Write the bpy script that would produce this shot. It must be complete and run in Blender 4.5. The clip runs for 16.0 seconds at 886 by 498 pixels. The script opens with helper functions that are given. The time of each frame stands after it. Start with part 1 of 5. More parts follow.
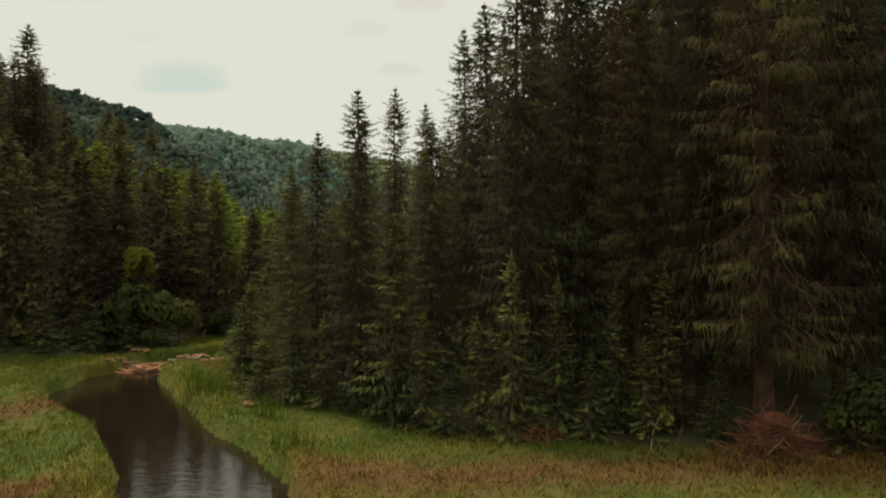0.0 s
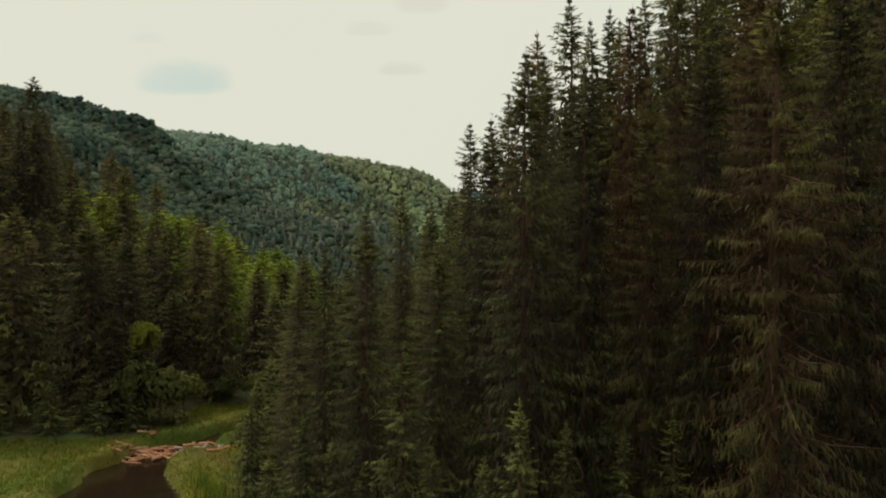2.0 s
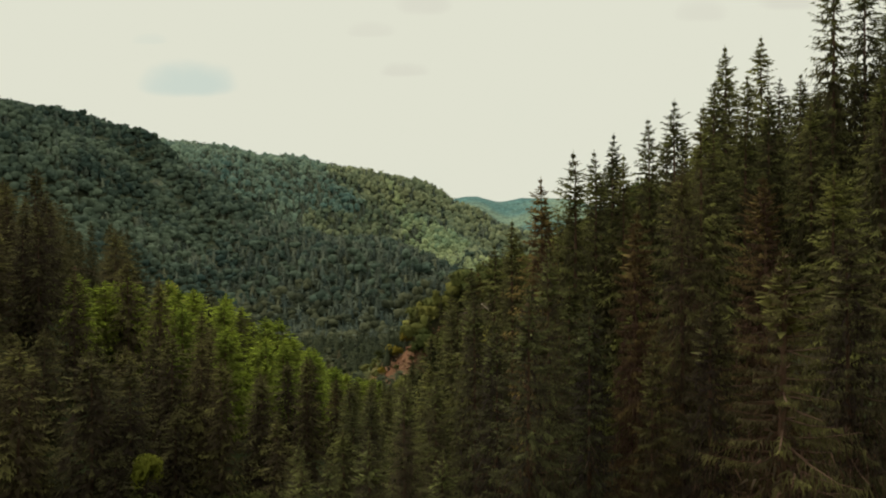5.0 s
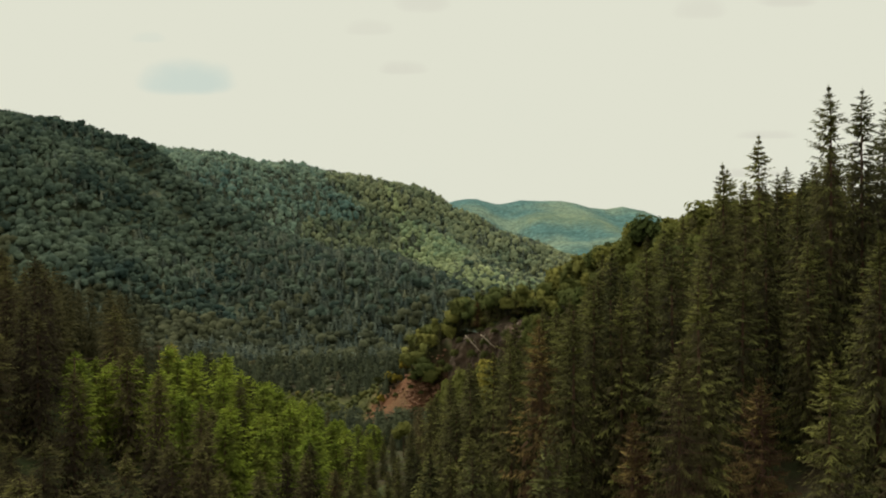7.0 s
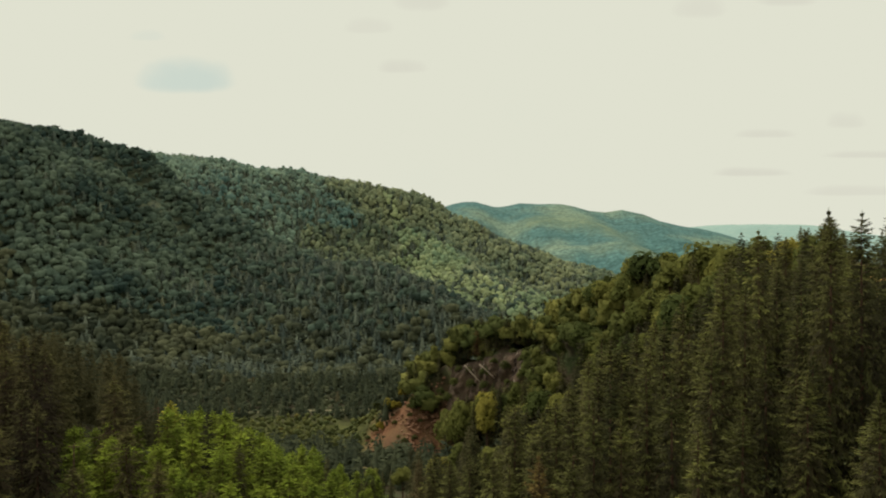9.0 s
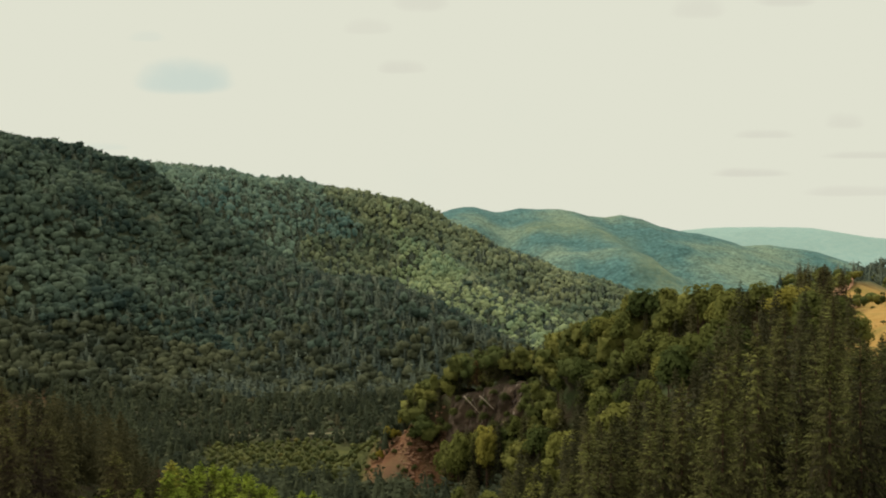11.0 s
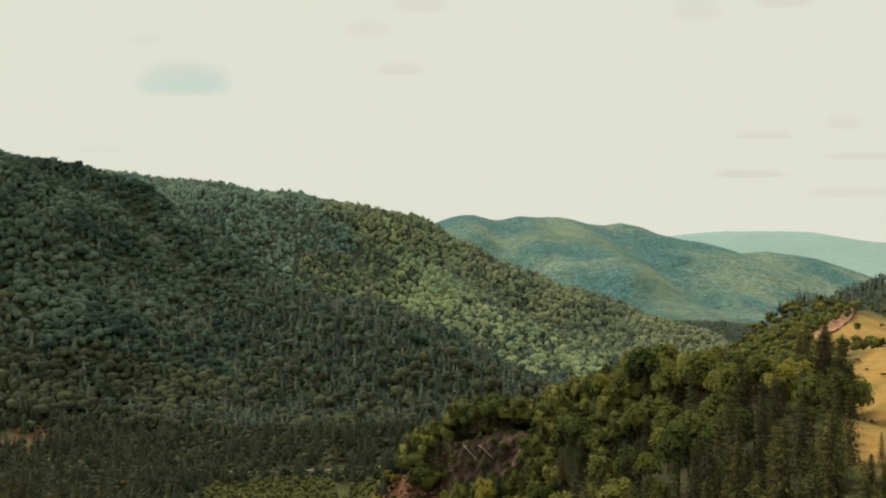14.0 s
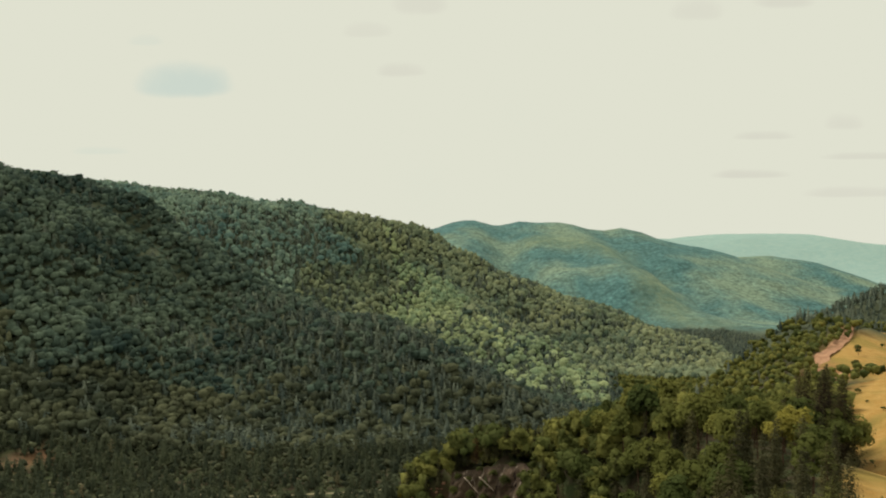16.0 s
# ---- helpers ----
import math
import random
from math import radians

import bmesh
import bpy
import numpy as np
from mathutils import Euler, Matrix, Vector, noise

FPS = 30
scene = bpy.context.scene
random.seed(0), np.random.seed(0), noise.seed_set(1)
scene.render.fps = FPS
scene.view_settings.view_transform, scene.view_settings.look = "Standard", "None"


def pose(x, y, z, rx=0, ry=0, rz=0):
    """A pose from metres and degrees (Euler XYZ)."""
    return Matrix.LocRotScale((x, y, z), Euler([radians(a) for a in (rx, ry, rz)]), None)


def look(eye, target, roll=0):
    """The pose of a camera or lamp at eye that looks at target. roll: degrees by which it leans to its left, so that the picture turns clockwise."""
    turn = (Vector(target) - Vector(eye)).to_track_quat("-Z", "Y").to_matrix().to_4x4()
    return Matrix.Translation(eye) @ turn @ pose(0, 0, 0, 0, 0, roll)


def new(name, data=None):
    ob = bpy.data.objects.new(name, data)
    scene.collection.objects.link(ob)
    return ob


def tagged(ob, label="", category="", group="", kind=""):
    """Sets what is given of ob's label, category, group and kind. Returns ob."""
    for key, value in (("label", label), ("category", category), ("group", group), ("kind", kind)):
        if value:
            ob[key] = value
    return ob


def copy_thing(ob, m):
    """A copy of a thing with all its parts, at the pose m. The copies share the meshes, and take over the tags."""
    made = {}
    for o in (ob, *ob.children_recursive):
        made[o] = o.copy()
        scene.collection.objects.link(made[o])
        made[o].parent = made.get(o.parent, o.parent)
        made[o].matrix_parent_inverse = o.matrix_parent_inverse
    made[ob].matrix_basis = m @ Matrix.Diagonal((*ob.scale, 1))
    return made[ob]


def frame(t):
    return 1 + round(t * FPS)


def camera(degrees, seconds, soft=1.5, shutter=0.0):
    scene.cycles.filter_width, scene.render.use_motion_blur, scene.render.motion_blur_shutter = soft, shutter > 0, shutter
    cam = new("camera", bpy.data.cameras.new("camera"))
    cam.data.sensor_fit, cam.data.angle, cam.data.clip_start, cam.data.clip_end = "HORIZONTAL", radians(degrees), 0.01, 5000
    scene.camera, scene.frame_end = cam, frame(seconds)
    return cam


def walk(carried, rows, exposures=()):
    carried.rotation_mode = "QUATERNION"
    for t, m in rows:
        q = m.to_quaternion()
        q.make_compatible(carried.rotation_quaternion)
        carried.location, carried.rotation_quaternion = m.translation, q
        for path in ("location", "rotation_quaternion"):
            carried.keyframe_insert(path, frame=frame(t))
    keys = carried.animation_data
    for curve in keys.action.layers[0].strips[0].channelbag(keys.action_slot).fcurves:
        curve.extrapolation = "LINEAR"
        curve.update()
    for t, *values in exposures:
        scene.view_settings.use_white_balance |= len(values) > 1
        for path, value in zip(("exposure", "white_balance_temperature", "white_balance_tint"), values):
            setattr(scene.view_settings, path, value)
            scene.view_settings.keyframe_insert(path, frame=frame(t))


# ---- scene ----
# The camera: a drone that climbs almost straight up, looking level down the valley.
cam = camera(58.0, 16.0, 2.0)
PATH = [
    (0.0, 0.0, 0.0, 10.24, 0.0, 0.0, 0.0), (0.5, -0.055, -0.022, 11.902, 0.144, 0.078, 0.048),
    (1.0, -0.139, -0.092, 13.626, 0.184, 0.234, -0.008), (1.5, -0.286, -0.039, 15.41, 0.147, 0.079, -0.076),
    (2.0, -0.291, -0.026, 16.973, 0.143, 0.002, -0.007), (2.5, -0.259, 0.031, 18.563, 0.167, -0.027, 0.066),
    (3.0, -0.295, 0.018, 20.164, 0.184, 0.069, 0.051), (3.5, -0.35, 0.107, 21.96, 0.258, 0.082, -0.003),
    (4.0, -0.314, 0.172, 24.015, 0.29, 0.064, 0.009), (4.5, -0.313, 0.218, 26.202, 0.311, 0.073, 0.066),
    (5.0, -0.32, 0.222, 28.765, 0.351, 0.073, 0.064), (5.2, -0.31, 0.217, 29.87, 0.35, 0.05, 0.07),
    (6.2, -0.27, 0.12, 35.75, 0.31, -0.02, 0.12),
    (7.3, -0.229, -0.003, 42.04, 0.275, -0.09, 0.18), (7.5, -0.208, 0.026, 43.17, 0.27, -0.1, 0.178),
    (8.0, -0.228, 0.082, 46.016, 0.261, -0.131, 0.178), (8.5, -0.251, 0.083, 48.816, 0.218, -0.17, 0.15),
    (9.0, -0.3, 0.06, 51.518, 0.215, -0.18, 0.11), (9.2, -0.31, 0.04, 52.6, 0.21, -0.17, 0.11),
    (10.2, -0.36, -0.09, 58.1, 0.185, -0.14, 0.13),
    (11.3, -0.394, -0.203, 64.06, 0.165, -0.118, 0.151), (11.5, -0.389, -0.203, 65.224, 0.165, -0.115, 0.15),
    (12.0, -0.377, -0.143, 68.229, 0.148, -0.085, 0.141), (12.5, -0.312, -0.053, 70.995, 0.138, -0.082, 0.138),
    (13.0, -0.185, 0.089, 73.764, 0.145, -0.072, 0.158), (13.5, -0.135, 0.163, 76.528, 0.143, -0.05, 0.195),
    (14.0, -0.127, 0.186, 79.279, 0.138, -0.018, 0.241), (14.5, -0.055, 0.169, 82.003, 0.149, 0.02, 0.299),
    (15.0, 0.009, 0.114, 84.731, 0.16, 0.055, 0.345), (15.5, 0.042, 0.1, 87.456, 0.164, 0.061, 0.352),
    (16.0, 0.079, 0.095, 90.24, 0.165, 0.061, 0.378)]
walk(cam, [(t, pose(x, y, z, 90 + p, r, w)) for t, x, y, z, w, p, r in PATH])

# ---- light: a bright veil of cloud, with a soft high sun in front and to one side ----
SUN_AZ, SUN_EL = radians(-42), radians(50)      # azimuth from +y towards +x
SUN_STRENGTH, SUN_WIDE = 2.6, 18.0
CLOUD = (0.745, 0.752, 0.63, 1)


def nodes_of(tree):
    tree.nodes.clear()

    def node(kind, **sets):
        n = tree.nodes.new(kind)
        for key, val in sets.items():
            if key == "operation":
                n.operation = val
            elif key == "blend":
                n.blend_type = val
            elif key == "dtype":
                n.data_type = val
        return n

    def put(socket, val):
        if isinstance(val, bpy.types.NodeSocket):
            tree.links.new(val, socket)
        else:
            socket.default_value = val

    def calc(op, a, b=0.0, c=0.0):
        n = node("ShaderNodeMath", operation=op)
        put(n.inputs[0], a), put(n.inputs[1], b), put(n.inputs[2], c)
        return n.outputs[0]

    def mix(fac, a, b, blend="MIX"):
        n = node("ShaderNodeMix", dtype="RGBA", blend=blend)
        put(n.inputs[0], fac), put(n.inputs[6], a), put(n.inputs[7], b)
        return n.outputs[2]

    def ramp(fac, lo, hi, a=0.0, b=1.0):
        n = node("ShaderNodeMapRange")
        n.interpolation_type = "SMOOTHSTEP"
        for k, v in enumerate((fac, lo, hi, a, b)):
            put(n.inputs[k], v)
        return n.outputs[0]

    def fuzz(vec, scale, detail=3.0, rough=0.55):
        n = node("ShaderNodeTexNoise")
        if vec is not None:
            put(n.inputs["Vector"], vec)
        put(n.inputs["Scale"], scale), put(n.inputs["Detail"], detail), put(n.inputs["Roughness"], rough)
        return n.outputs[0]

    return node, put, calc, mix, ramp, fuzz


world = bpy.data.worlds.new("sky")
world.use_nodes = True
scene.world = world
node, put, calc, mix, ramp, fuzz = nodes_of(world.node_tree)
sky = node("ShaderNodeTexSky")
sky.sky_type, sky.sun_disc = "NISHITA", False
sky.sun_elevation, sky.sun_rotation = SUN_EL, SUN_AZ
blue = node("ShaderNodeVectorMath", operation="SCALE")
put(blue.inputs[0], sky.outputs[0]), put(blue.inputs[3], 0.09)
coord = node("ShaderNodeTexCoord").outputs["Generated"]
split = node("ShaderNodeSeparateXYZ")
put(split.inputs[0], coord)
sx, sy, sz = split.outputs
ahead = calc("MAXIMUM", sy, 0.05)
su, sv = calc("DIVIDE", sx, ahead), calc("DIVIDE", sz, ahead)
front = ramp(sy, 0.1, 0.3)
wob = fuzz(coord, 14.0, 4.0)
wob2 = fuzz(coord, 5.0, 3.0)
# Broad faint mottling of the cloud, then thin spots (blue shows) and grey flakes.
gap, flake = calc("MULTIPLY", ramp(wob2, 0.55, 0.9), 0.10), 0.0
SPOTS = [(-0.328, 0.205, 0.056, 0.026, 1.15, 0), (-0.375, 0.262, 0.02, 0.008, 0.3, 0), (-0.43, 0.125, 0.03, 0.006, 0.4, 0),
         (-0.052, 0.222, 0.028, 0.011, 0.5, 1), (-0.095, 0.272, 0.026, 0.012, 0.35, 1), (-0.03, 0.305, 0.03, 0.022, 0.45, 1),
         (0.315, 0.292, 0.030, 0.018, 0.45, 1), (0.425, 0.306, 0.034, 0.016, 0.6, 1), (0.40, 0.138, 0.034, 0.007, 0.6, 1),
         (0.382, 0.09, 0.042, 0.007, 0.7, 1), (0.50, 0.152, 0.024, 0.014, 0.55, 1), (0.53, 0.112, 0.05, 0.006, 0.6, 1),
         (0.52, 0.066, 0.06, 0.008, 0.5, 1), (0.62, 0.13, 0.05, 0.012, 0.5, 1)]
for u0, v0, wu, wv, amount, grey in SPOTS:
    du = calc("DIVIDE", calc("SUBTRACT", su, u0), wu)
    dv = calc("DIVIDE", calc("SUBTRACT", sv, v0), wv)
    dv = calc("MAXIMUM", dv, calc("MULTIPLY", dv, -2.6))     # flat below, fading upwards
    far = calc("ADD", calc("POWER", calc("ABSOLUTE", du), 3.0), calc("MULTIPLY", dv, dv))
    far = calc("ADD", far, calc("MULTIPLY_ADD", wob, 2.6, -1.3))
    spot = calc("MULTIPLY", calc("MULTIPLY", ramp(far, 2.0, -0.2), amount), front)
    if grey:
        flake = calc("ADD", flake, spot)
    else:
        gap = calc("ADD", gap, spot)
veil = mix(calc("MINIMUM", calc("MULTIPLY", gap, 0.42), 1.0), CLOUD, mix(0.75, blue.outputs[0], (0.46, 0.61, 0.52, 1)))
veil = mix(calc("MINIMUM", calc("MULTIPLY", flake, 0.5), 0.5), veil, (0.56, 0.53, 0.47, 1))
bg = node("ShaderNodeBackground")
put(bg.inputs[0], veil), put(bg.inputs[1], 1.0)
out = node("ShaderNodeOutputWorld")
put(out.inputs[0], bg.outputs[0])

sun = new("sun", bpy.data.lights.new("sun", "SUN"))
sun.data.energy, sun.data.angle, sun.data.color = SUN_STRENGTH, radians(SUN_WIDE), (1.0, 0.93, 0.80)
to_sun = Vector((math.sin(SUN_AZ) * math.cos(SUN_EL), math.cos(SUN_AZ) * math.cos(SUN_EL), math.sin(SUN_EL)))
sun.matrix_world = look(to_sun * 300, (0, 0, 0))

# ---- materials ----


def material(name):
    m = bpy.data.materials.new(name)
    m.use_nodes = True
    return m, nodes_of(m.node_tree)


def finish(node, put, color, rough=0.8, spec=0.2, bump=None, bump_size=0.1, through_light=0.0):
    sh = node("ShaderNodeBsdfPrincipled")
    put(sh.inputs["Base Color"], color), put(sh.inputs["Roughness"], rough), put(sh.inputs["Specular IOR Level"], spec)
    if bump is not None:
        b = node("ShaderNodeBump")
        put(b.inputs["Strength"], 0.6), put(b.inputs["Distance"], bump_size), put(b.inputs["Height"], bump)
        put(sh.inputs["Normal"], b.outputs[0])
    last = sh.outputs[0]
    if through_light:
        tr = node("ShaderNodeBsdfTranslucent")
        put(tr.inputs[0], color)
        both = node("ShaderNodeMixShader")
        put(both.inputs[0], through_light), put(both.inputs[1], last), put(both.inputs[2], tr.outputs[0])
        last = both.outputs[0]
    o = node("ShaderNodeOutputMaterial")
    put(o.inputs[0], last)


def foliage(name, dark, light, rare, joined, through_light=0.2, spread=0.22, cut=0.975, tips=0.0, aged_shade=(0.50, 0.46, 0.58)):
    """Leaves or needles: tone by tree, then by twig. joined: the tree's tone is the mesh's tint."""
    m, (node, put, calc, mix, ramp, fuzz) = material(name)
    if joined:
        a = node("ShaderNodeAttribute")
        a.attribute_name = "tint"
        tone = a.outputs["Fac"]
    else:
        tone = node("ShaderNodeObjectInfo").outputs["Random"]
    island = node("ShaderNodeNewGeometry").outputs["Random Per Island"]
    col = mix(tone, (*dark, 1), (*light, 1))
    col = mix(ramp(tone, cut, cut + 0.01), col, (*rare, 1))
    gain = calc("MULTIPLY_ADD", island, 2 * spread, 1 - spread)
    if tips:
        # Young tips paler and yellower; highlight and inner shade are painted in too.
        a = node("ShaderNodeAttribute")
        a.attribute_name = "fresh_light"
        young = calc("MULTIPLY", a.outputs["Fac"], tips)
        col = mix(calc("MINIMUM", young, 1.0), mix(1.0, col, (*aged_shade, 1), "MULTIPLY"), mix(1.0, col, (1.95, 2.15, 1.35, 1), "MULTIPLY"))
    if joined:
        at = node("ShaderNodeTexCoord").outputs["Object"]
        gain = calc("MULTIPLY", gain, calc("MULTIPLY_ADD", fuzz(at, 0.9, 3.0, 0.65), 0.9, 0.55))
    col = mix(1.0, col, gain, "MULTIPLY")
    finish(node, put, col, 0.9, 0.04, fuzz(at, 0.8, 3.0, 0.7) if joined else None, 1.4, through_light)
    return m


def earthy(name, c1, c2, scale, rough=0.9, bump=0.05, c3=None, spec=0.2):
    """Stone, bark, soil: two tones by coarse noise, a third by fine noise, and a relief."""
    m, (node, put, calc, mix, ramp, fuzz) = material(name)
    at = node("ShaderNodeTexCoord").outputs["Object"]
    a, b = fuzz(at, scale, 5.0, 0.6), fuzz(at, scale * 7, 4.0, 0.6)
    col = mix(ramp(a, 0.3, 0.7), (*c1, 1), (*c2, 1))
    if c3:
        col = mix(ramp(b, 0.55, 0.7), col, (*c3, 1))
    col = mix(1.0, col, calc("MULTIPLY_ADD", b, 0.8, 0.6), "MULTIPLY")
    finish(node, put, col, rough, spec, calc("ADD", a, calc("MULTIPLY", b, 0.5)), bump)
    return m


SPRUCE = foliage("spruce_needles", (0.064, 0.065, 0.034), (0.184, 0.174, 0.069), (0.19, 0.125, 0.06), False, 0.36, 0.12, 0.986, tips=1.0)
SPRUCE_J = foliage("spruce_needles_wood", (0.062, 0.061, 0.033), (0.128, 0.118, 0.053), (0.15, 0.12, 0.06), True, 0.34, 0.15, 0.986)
OLD_SPRUCE = foliage("old_spruce_needles", (0.080, 0.070, 0.041), (0.160, 0.144, 0.063), (0.13, 0.09, 0.045), False, 0.32, 0.18, 0.986, tips=1.0, aged_shade=(0.55, 0.46, 0.65))
# Dimmed spruce tone: shadow on the left valley side is in the colour.
LEFT_SPRUCE = foliage("dimmed_valley_needles", (0.074, 0.067, 0.039), (0.150, 0.134, 0.061), (0.15, 0.11, 0.05), False, 0.36, 0.2, 0.986, tips=1.0, aged_shade=(0.53, 0.46, 0.62))
EDGE_SPRUCE = foliage("edge_spruce_needles", (0.076, 0.079, 0.044), (0.176, 0.178, 0.080), (0.14, 0.10, 0.05), False, 0.34, 0.15, 0.986, tips=1.0, aged_shade=(0.60, 0.46, 0.70))
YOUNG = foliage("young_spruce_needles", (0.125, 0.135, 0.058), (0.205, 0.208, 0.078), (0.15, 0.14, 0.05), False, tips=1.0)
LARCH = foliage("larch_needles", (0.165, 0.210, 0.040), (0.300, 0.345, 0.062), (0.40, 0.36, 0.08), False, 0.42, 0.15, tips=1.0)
BEECH = foliage("broadleaf_leaves", (0.062, 0.082, 0.025), (0.212, 0.210, 0.052), (0.27, 0.24, 0.05), False, 0.42, 0.2, 0.96)
# Darker copy of BEECH_J without its blue; low-ground shade is in the colour.
LOW_J = foliage("shaded_broadleaf_leaves", (0.044, 0.056, 0.038), (0.128, 0.136, 0.076), (0.22, 0.17, 0.08), True, 0.25, 0.26, 0.985)
# Blue in BEECH_J, CONIF_J, TEAL_J, OLIVE_J and LIGHT_J is painted haze.
BEECH_J = foliage("hazed_broadleaf_wood", (0.043, 0.073, 0.063), (0.143, 0.186, 0.127), (0.24, 0.21, 0.12), True, 0.25, 0.26, 0.988)
SPUR_J = foliage("spur_leaves_wood", (0.100, 0.122, 0.040), (0.270, 0.260, 0.070), (0.26, 0.23, 0.06), True, 0.42, 0.2, 0.975)
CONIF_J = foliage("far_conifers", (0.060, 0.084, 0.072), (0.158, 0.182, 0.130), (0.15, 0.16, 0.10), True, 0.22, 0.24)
TEAL_J = foliage("hazed_hilltop_leaves", (0.095, 0.170, 0.148), (0.240, 0.312, 0.218), (0.38, 0.36, 0.20), True, 0.25, 0.26, 0.985)
# Two copies of one wood: OLIVE_J with shade, LIGHT_J with sunlight painted in.
OLIVE_J = foliage("shaded_olive_wood", (0.115, 0.162, 0.110), (0.290, 0.315, 0.168), (0.38, 0.35, 0.18), True, 0.25, 0.26)
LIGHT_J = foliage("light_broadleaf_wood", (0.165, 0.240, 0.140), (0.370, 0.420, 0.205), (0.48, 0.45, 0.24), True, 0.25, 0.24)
GLADE_J = foliage("glade_leaves", (0.090, 0.108, 0.042), (0.190, 0.195, 0.066), (0.18, 0.16, 0.05), True, 0.3, 0.14, 0.98)
# Darker copy of SPRUCE_J: shade over the valley floor is painted in.
VALLEY_J = foliage("shaded_valley_needles", (0.045, 0.056, 0.036), (0.090, 0.104, 0.058), (0.13, 0.11, 0.06), True, 0.3, 0.16, 0.986)
GRASS_M = foliage("grass_blades", (0.075, 0.140, 0.018), (0.310, 0.275, 0.044), (0.36, 0.19, 0.055), True, 0.35, 0.3, 0.92)
SEDGE_M = foliage("brown_sedge", (0.22, 0.12, 0.040), (0.34, 0.20, 0.060), (0.38, 0.27, 0.07), True, 0.3, 0.4)
BARK = earthy("spruce_bark", (0.085, 0.048, 0.032), (0.14, 0.082, 0.055), 2.0, 0.95, 0.03)
DEADWOOD = earthy("bleached_deadwood", (0.30, 0.23, 0.17), (0.50, 0.42, 0.33), 1.5, 0.85, 0.02)
RUSTWOOD = earthy("reddish_dead_twigs", (0.155, 0.062, 0.036), (0.29, 0.135, 0.082), 1.5, 0.9, 0.02)
REDWOOD = earthy("reddish_driftwood", (0.42, 0.19, 0.10), (0.62, 0.33, 0.19), 1.5, 0.85, 0.02)
STONE = earthy("scree_stone", (0.16, 0.078, 0.046), (0.30, 0.165, 0.10), 0.6, 0.9, 0.1)
GRAVEL = earthy("pale_gravel", (0.15, 0.14, 0.08), (0.24, 0.21, 0.12), 0.5, 0.95, 0.05)


def ground_material():
    m, (node, put, calc, mix, ramp, fuzz) = material("ground_cover")
    at = node("ShaderNodeTexCoord").outputs["Object"]

    def mask(name):
        a = node("ShaderNodeAttribute")
        a.attribute_name = name
        return a.outputs["Fac"]
    big, mid, fine = fuzz(at, 0.035, 4.0), fuzz(at, 0.22, 4.0), fuzz(at, 2.6, 4.0)
    floor = mix(ramp(mid, 0.35, 0.65), (0.060, 0.046, 0.028, 1), (0.060, 0.078, 0.032, 1))
    # Hill floor lightened in colour, as haze would lift the gaps between crowns.
    floor = mix(mask("hazed_floor"), floor, mix(ramp(mid, 0.35, 0.65), (0.062, 0.072, 0.046, 1), (0.090, 0.105, 0.060, 1)))
    meadow = mix(ramp(mid, 0.38, 0.62), (0.070, 0.100, 0.017, 1), (0.130, 0.118, 0.025, 1))
    meadow = mix(mask("sedge"), meadow, mix(fine, (0.105, 0.058, 0.023, 1), (0.165, 0.092, 0.032, 1)))
    dry = mix(ramp(mid, 0.3, 0.7), (0.37, 0.21, 0.056, 1), (0.44, 0.275, 0.088, 1))
    dry = mix(ramp(big, 0.45, 0.62), dry, (0.28, 0.195, 0.052, 1))
    bare = mix(ramp(fine, 0.3, 0.7), (0.14, 0.062, 0.032, 1), (0.27, 0.130, 0.070, 1))
    wide, canopy = fuzz(at, 0.0045, 3.0), fuzz(at, 0.03, 6.0, 0.75)
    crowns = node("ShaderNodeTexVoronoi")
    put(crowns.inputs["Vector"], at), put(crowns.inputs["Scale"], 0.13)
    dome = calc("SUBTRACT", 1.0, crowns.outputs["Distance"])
    # Haze painted into the colour: teal on far ground, paler on the mountain.
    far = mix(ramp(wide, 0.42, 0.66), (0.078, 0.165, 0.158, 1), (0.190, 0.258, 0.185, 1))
    # Shade between crowns is painted: darker towards each cell's edge.
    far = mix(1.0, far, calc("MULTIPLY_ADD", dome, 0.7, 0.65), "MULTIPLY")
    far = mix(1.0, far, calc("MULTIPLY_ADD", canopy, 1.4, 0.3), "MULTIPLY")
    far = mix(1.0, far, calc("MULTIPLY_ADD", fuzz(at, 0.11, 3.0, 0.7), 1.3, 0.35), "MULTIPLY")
    # Sunlight on the near rib, painted as a brighter olive.
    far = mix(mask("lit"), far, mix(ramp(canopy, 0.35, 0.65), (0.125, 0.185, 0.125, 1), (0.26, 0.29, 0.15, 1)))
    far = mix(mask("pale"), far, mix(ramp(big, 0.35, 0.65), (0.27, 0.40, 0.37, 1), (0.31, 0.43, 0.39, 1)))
    col = mix(mask("meadow"), floor, meadow)
    col = mix(mask("field"), col, dry)
    col = mix(mask("bare"), col, bare)
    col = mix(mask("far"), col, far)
    col = mix(1.0, col, calc("MULTIPLY_ADD", fine, 0.7, 0.65), "MULTIPLY")
    relief = calc("ADD", calc("MULTIPLY", fine, 0.25), calc("MULTIPLY", calc("MULTIPLY_ADD", dome, 1.5, calc("MULTIPLY", canopy, 9.0)), mask("far")))
    finish(node, put, col, 0.95, 0.1, relief, 1.0)
    return m


GROUND = ground_material()


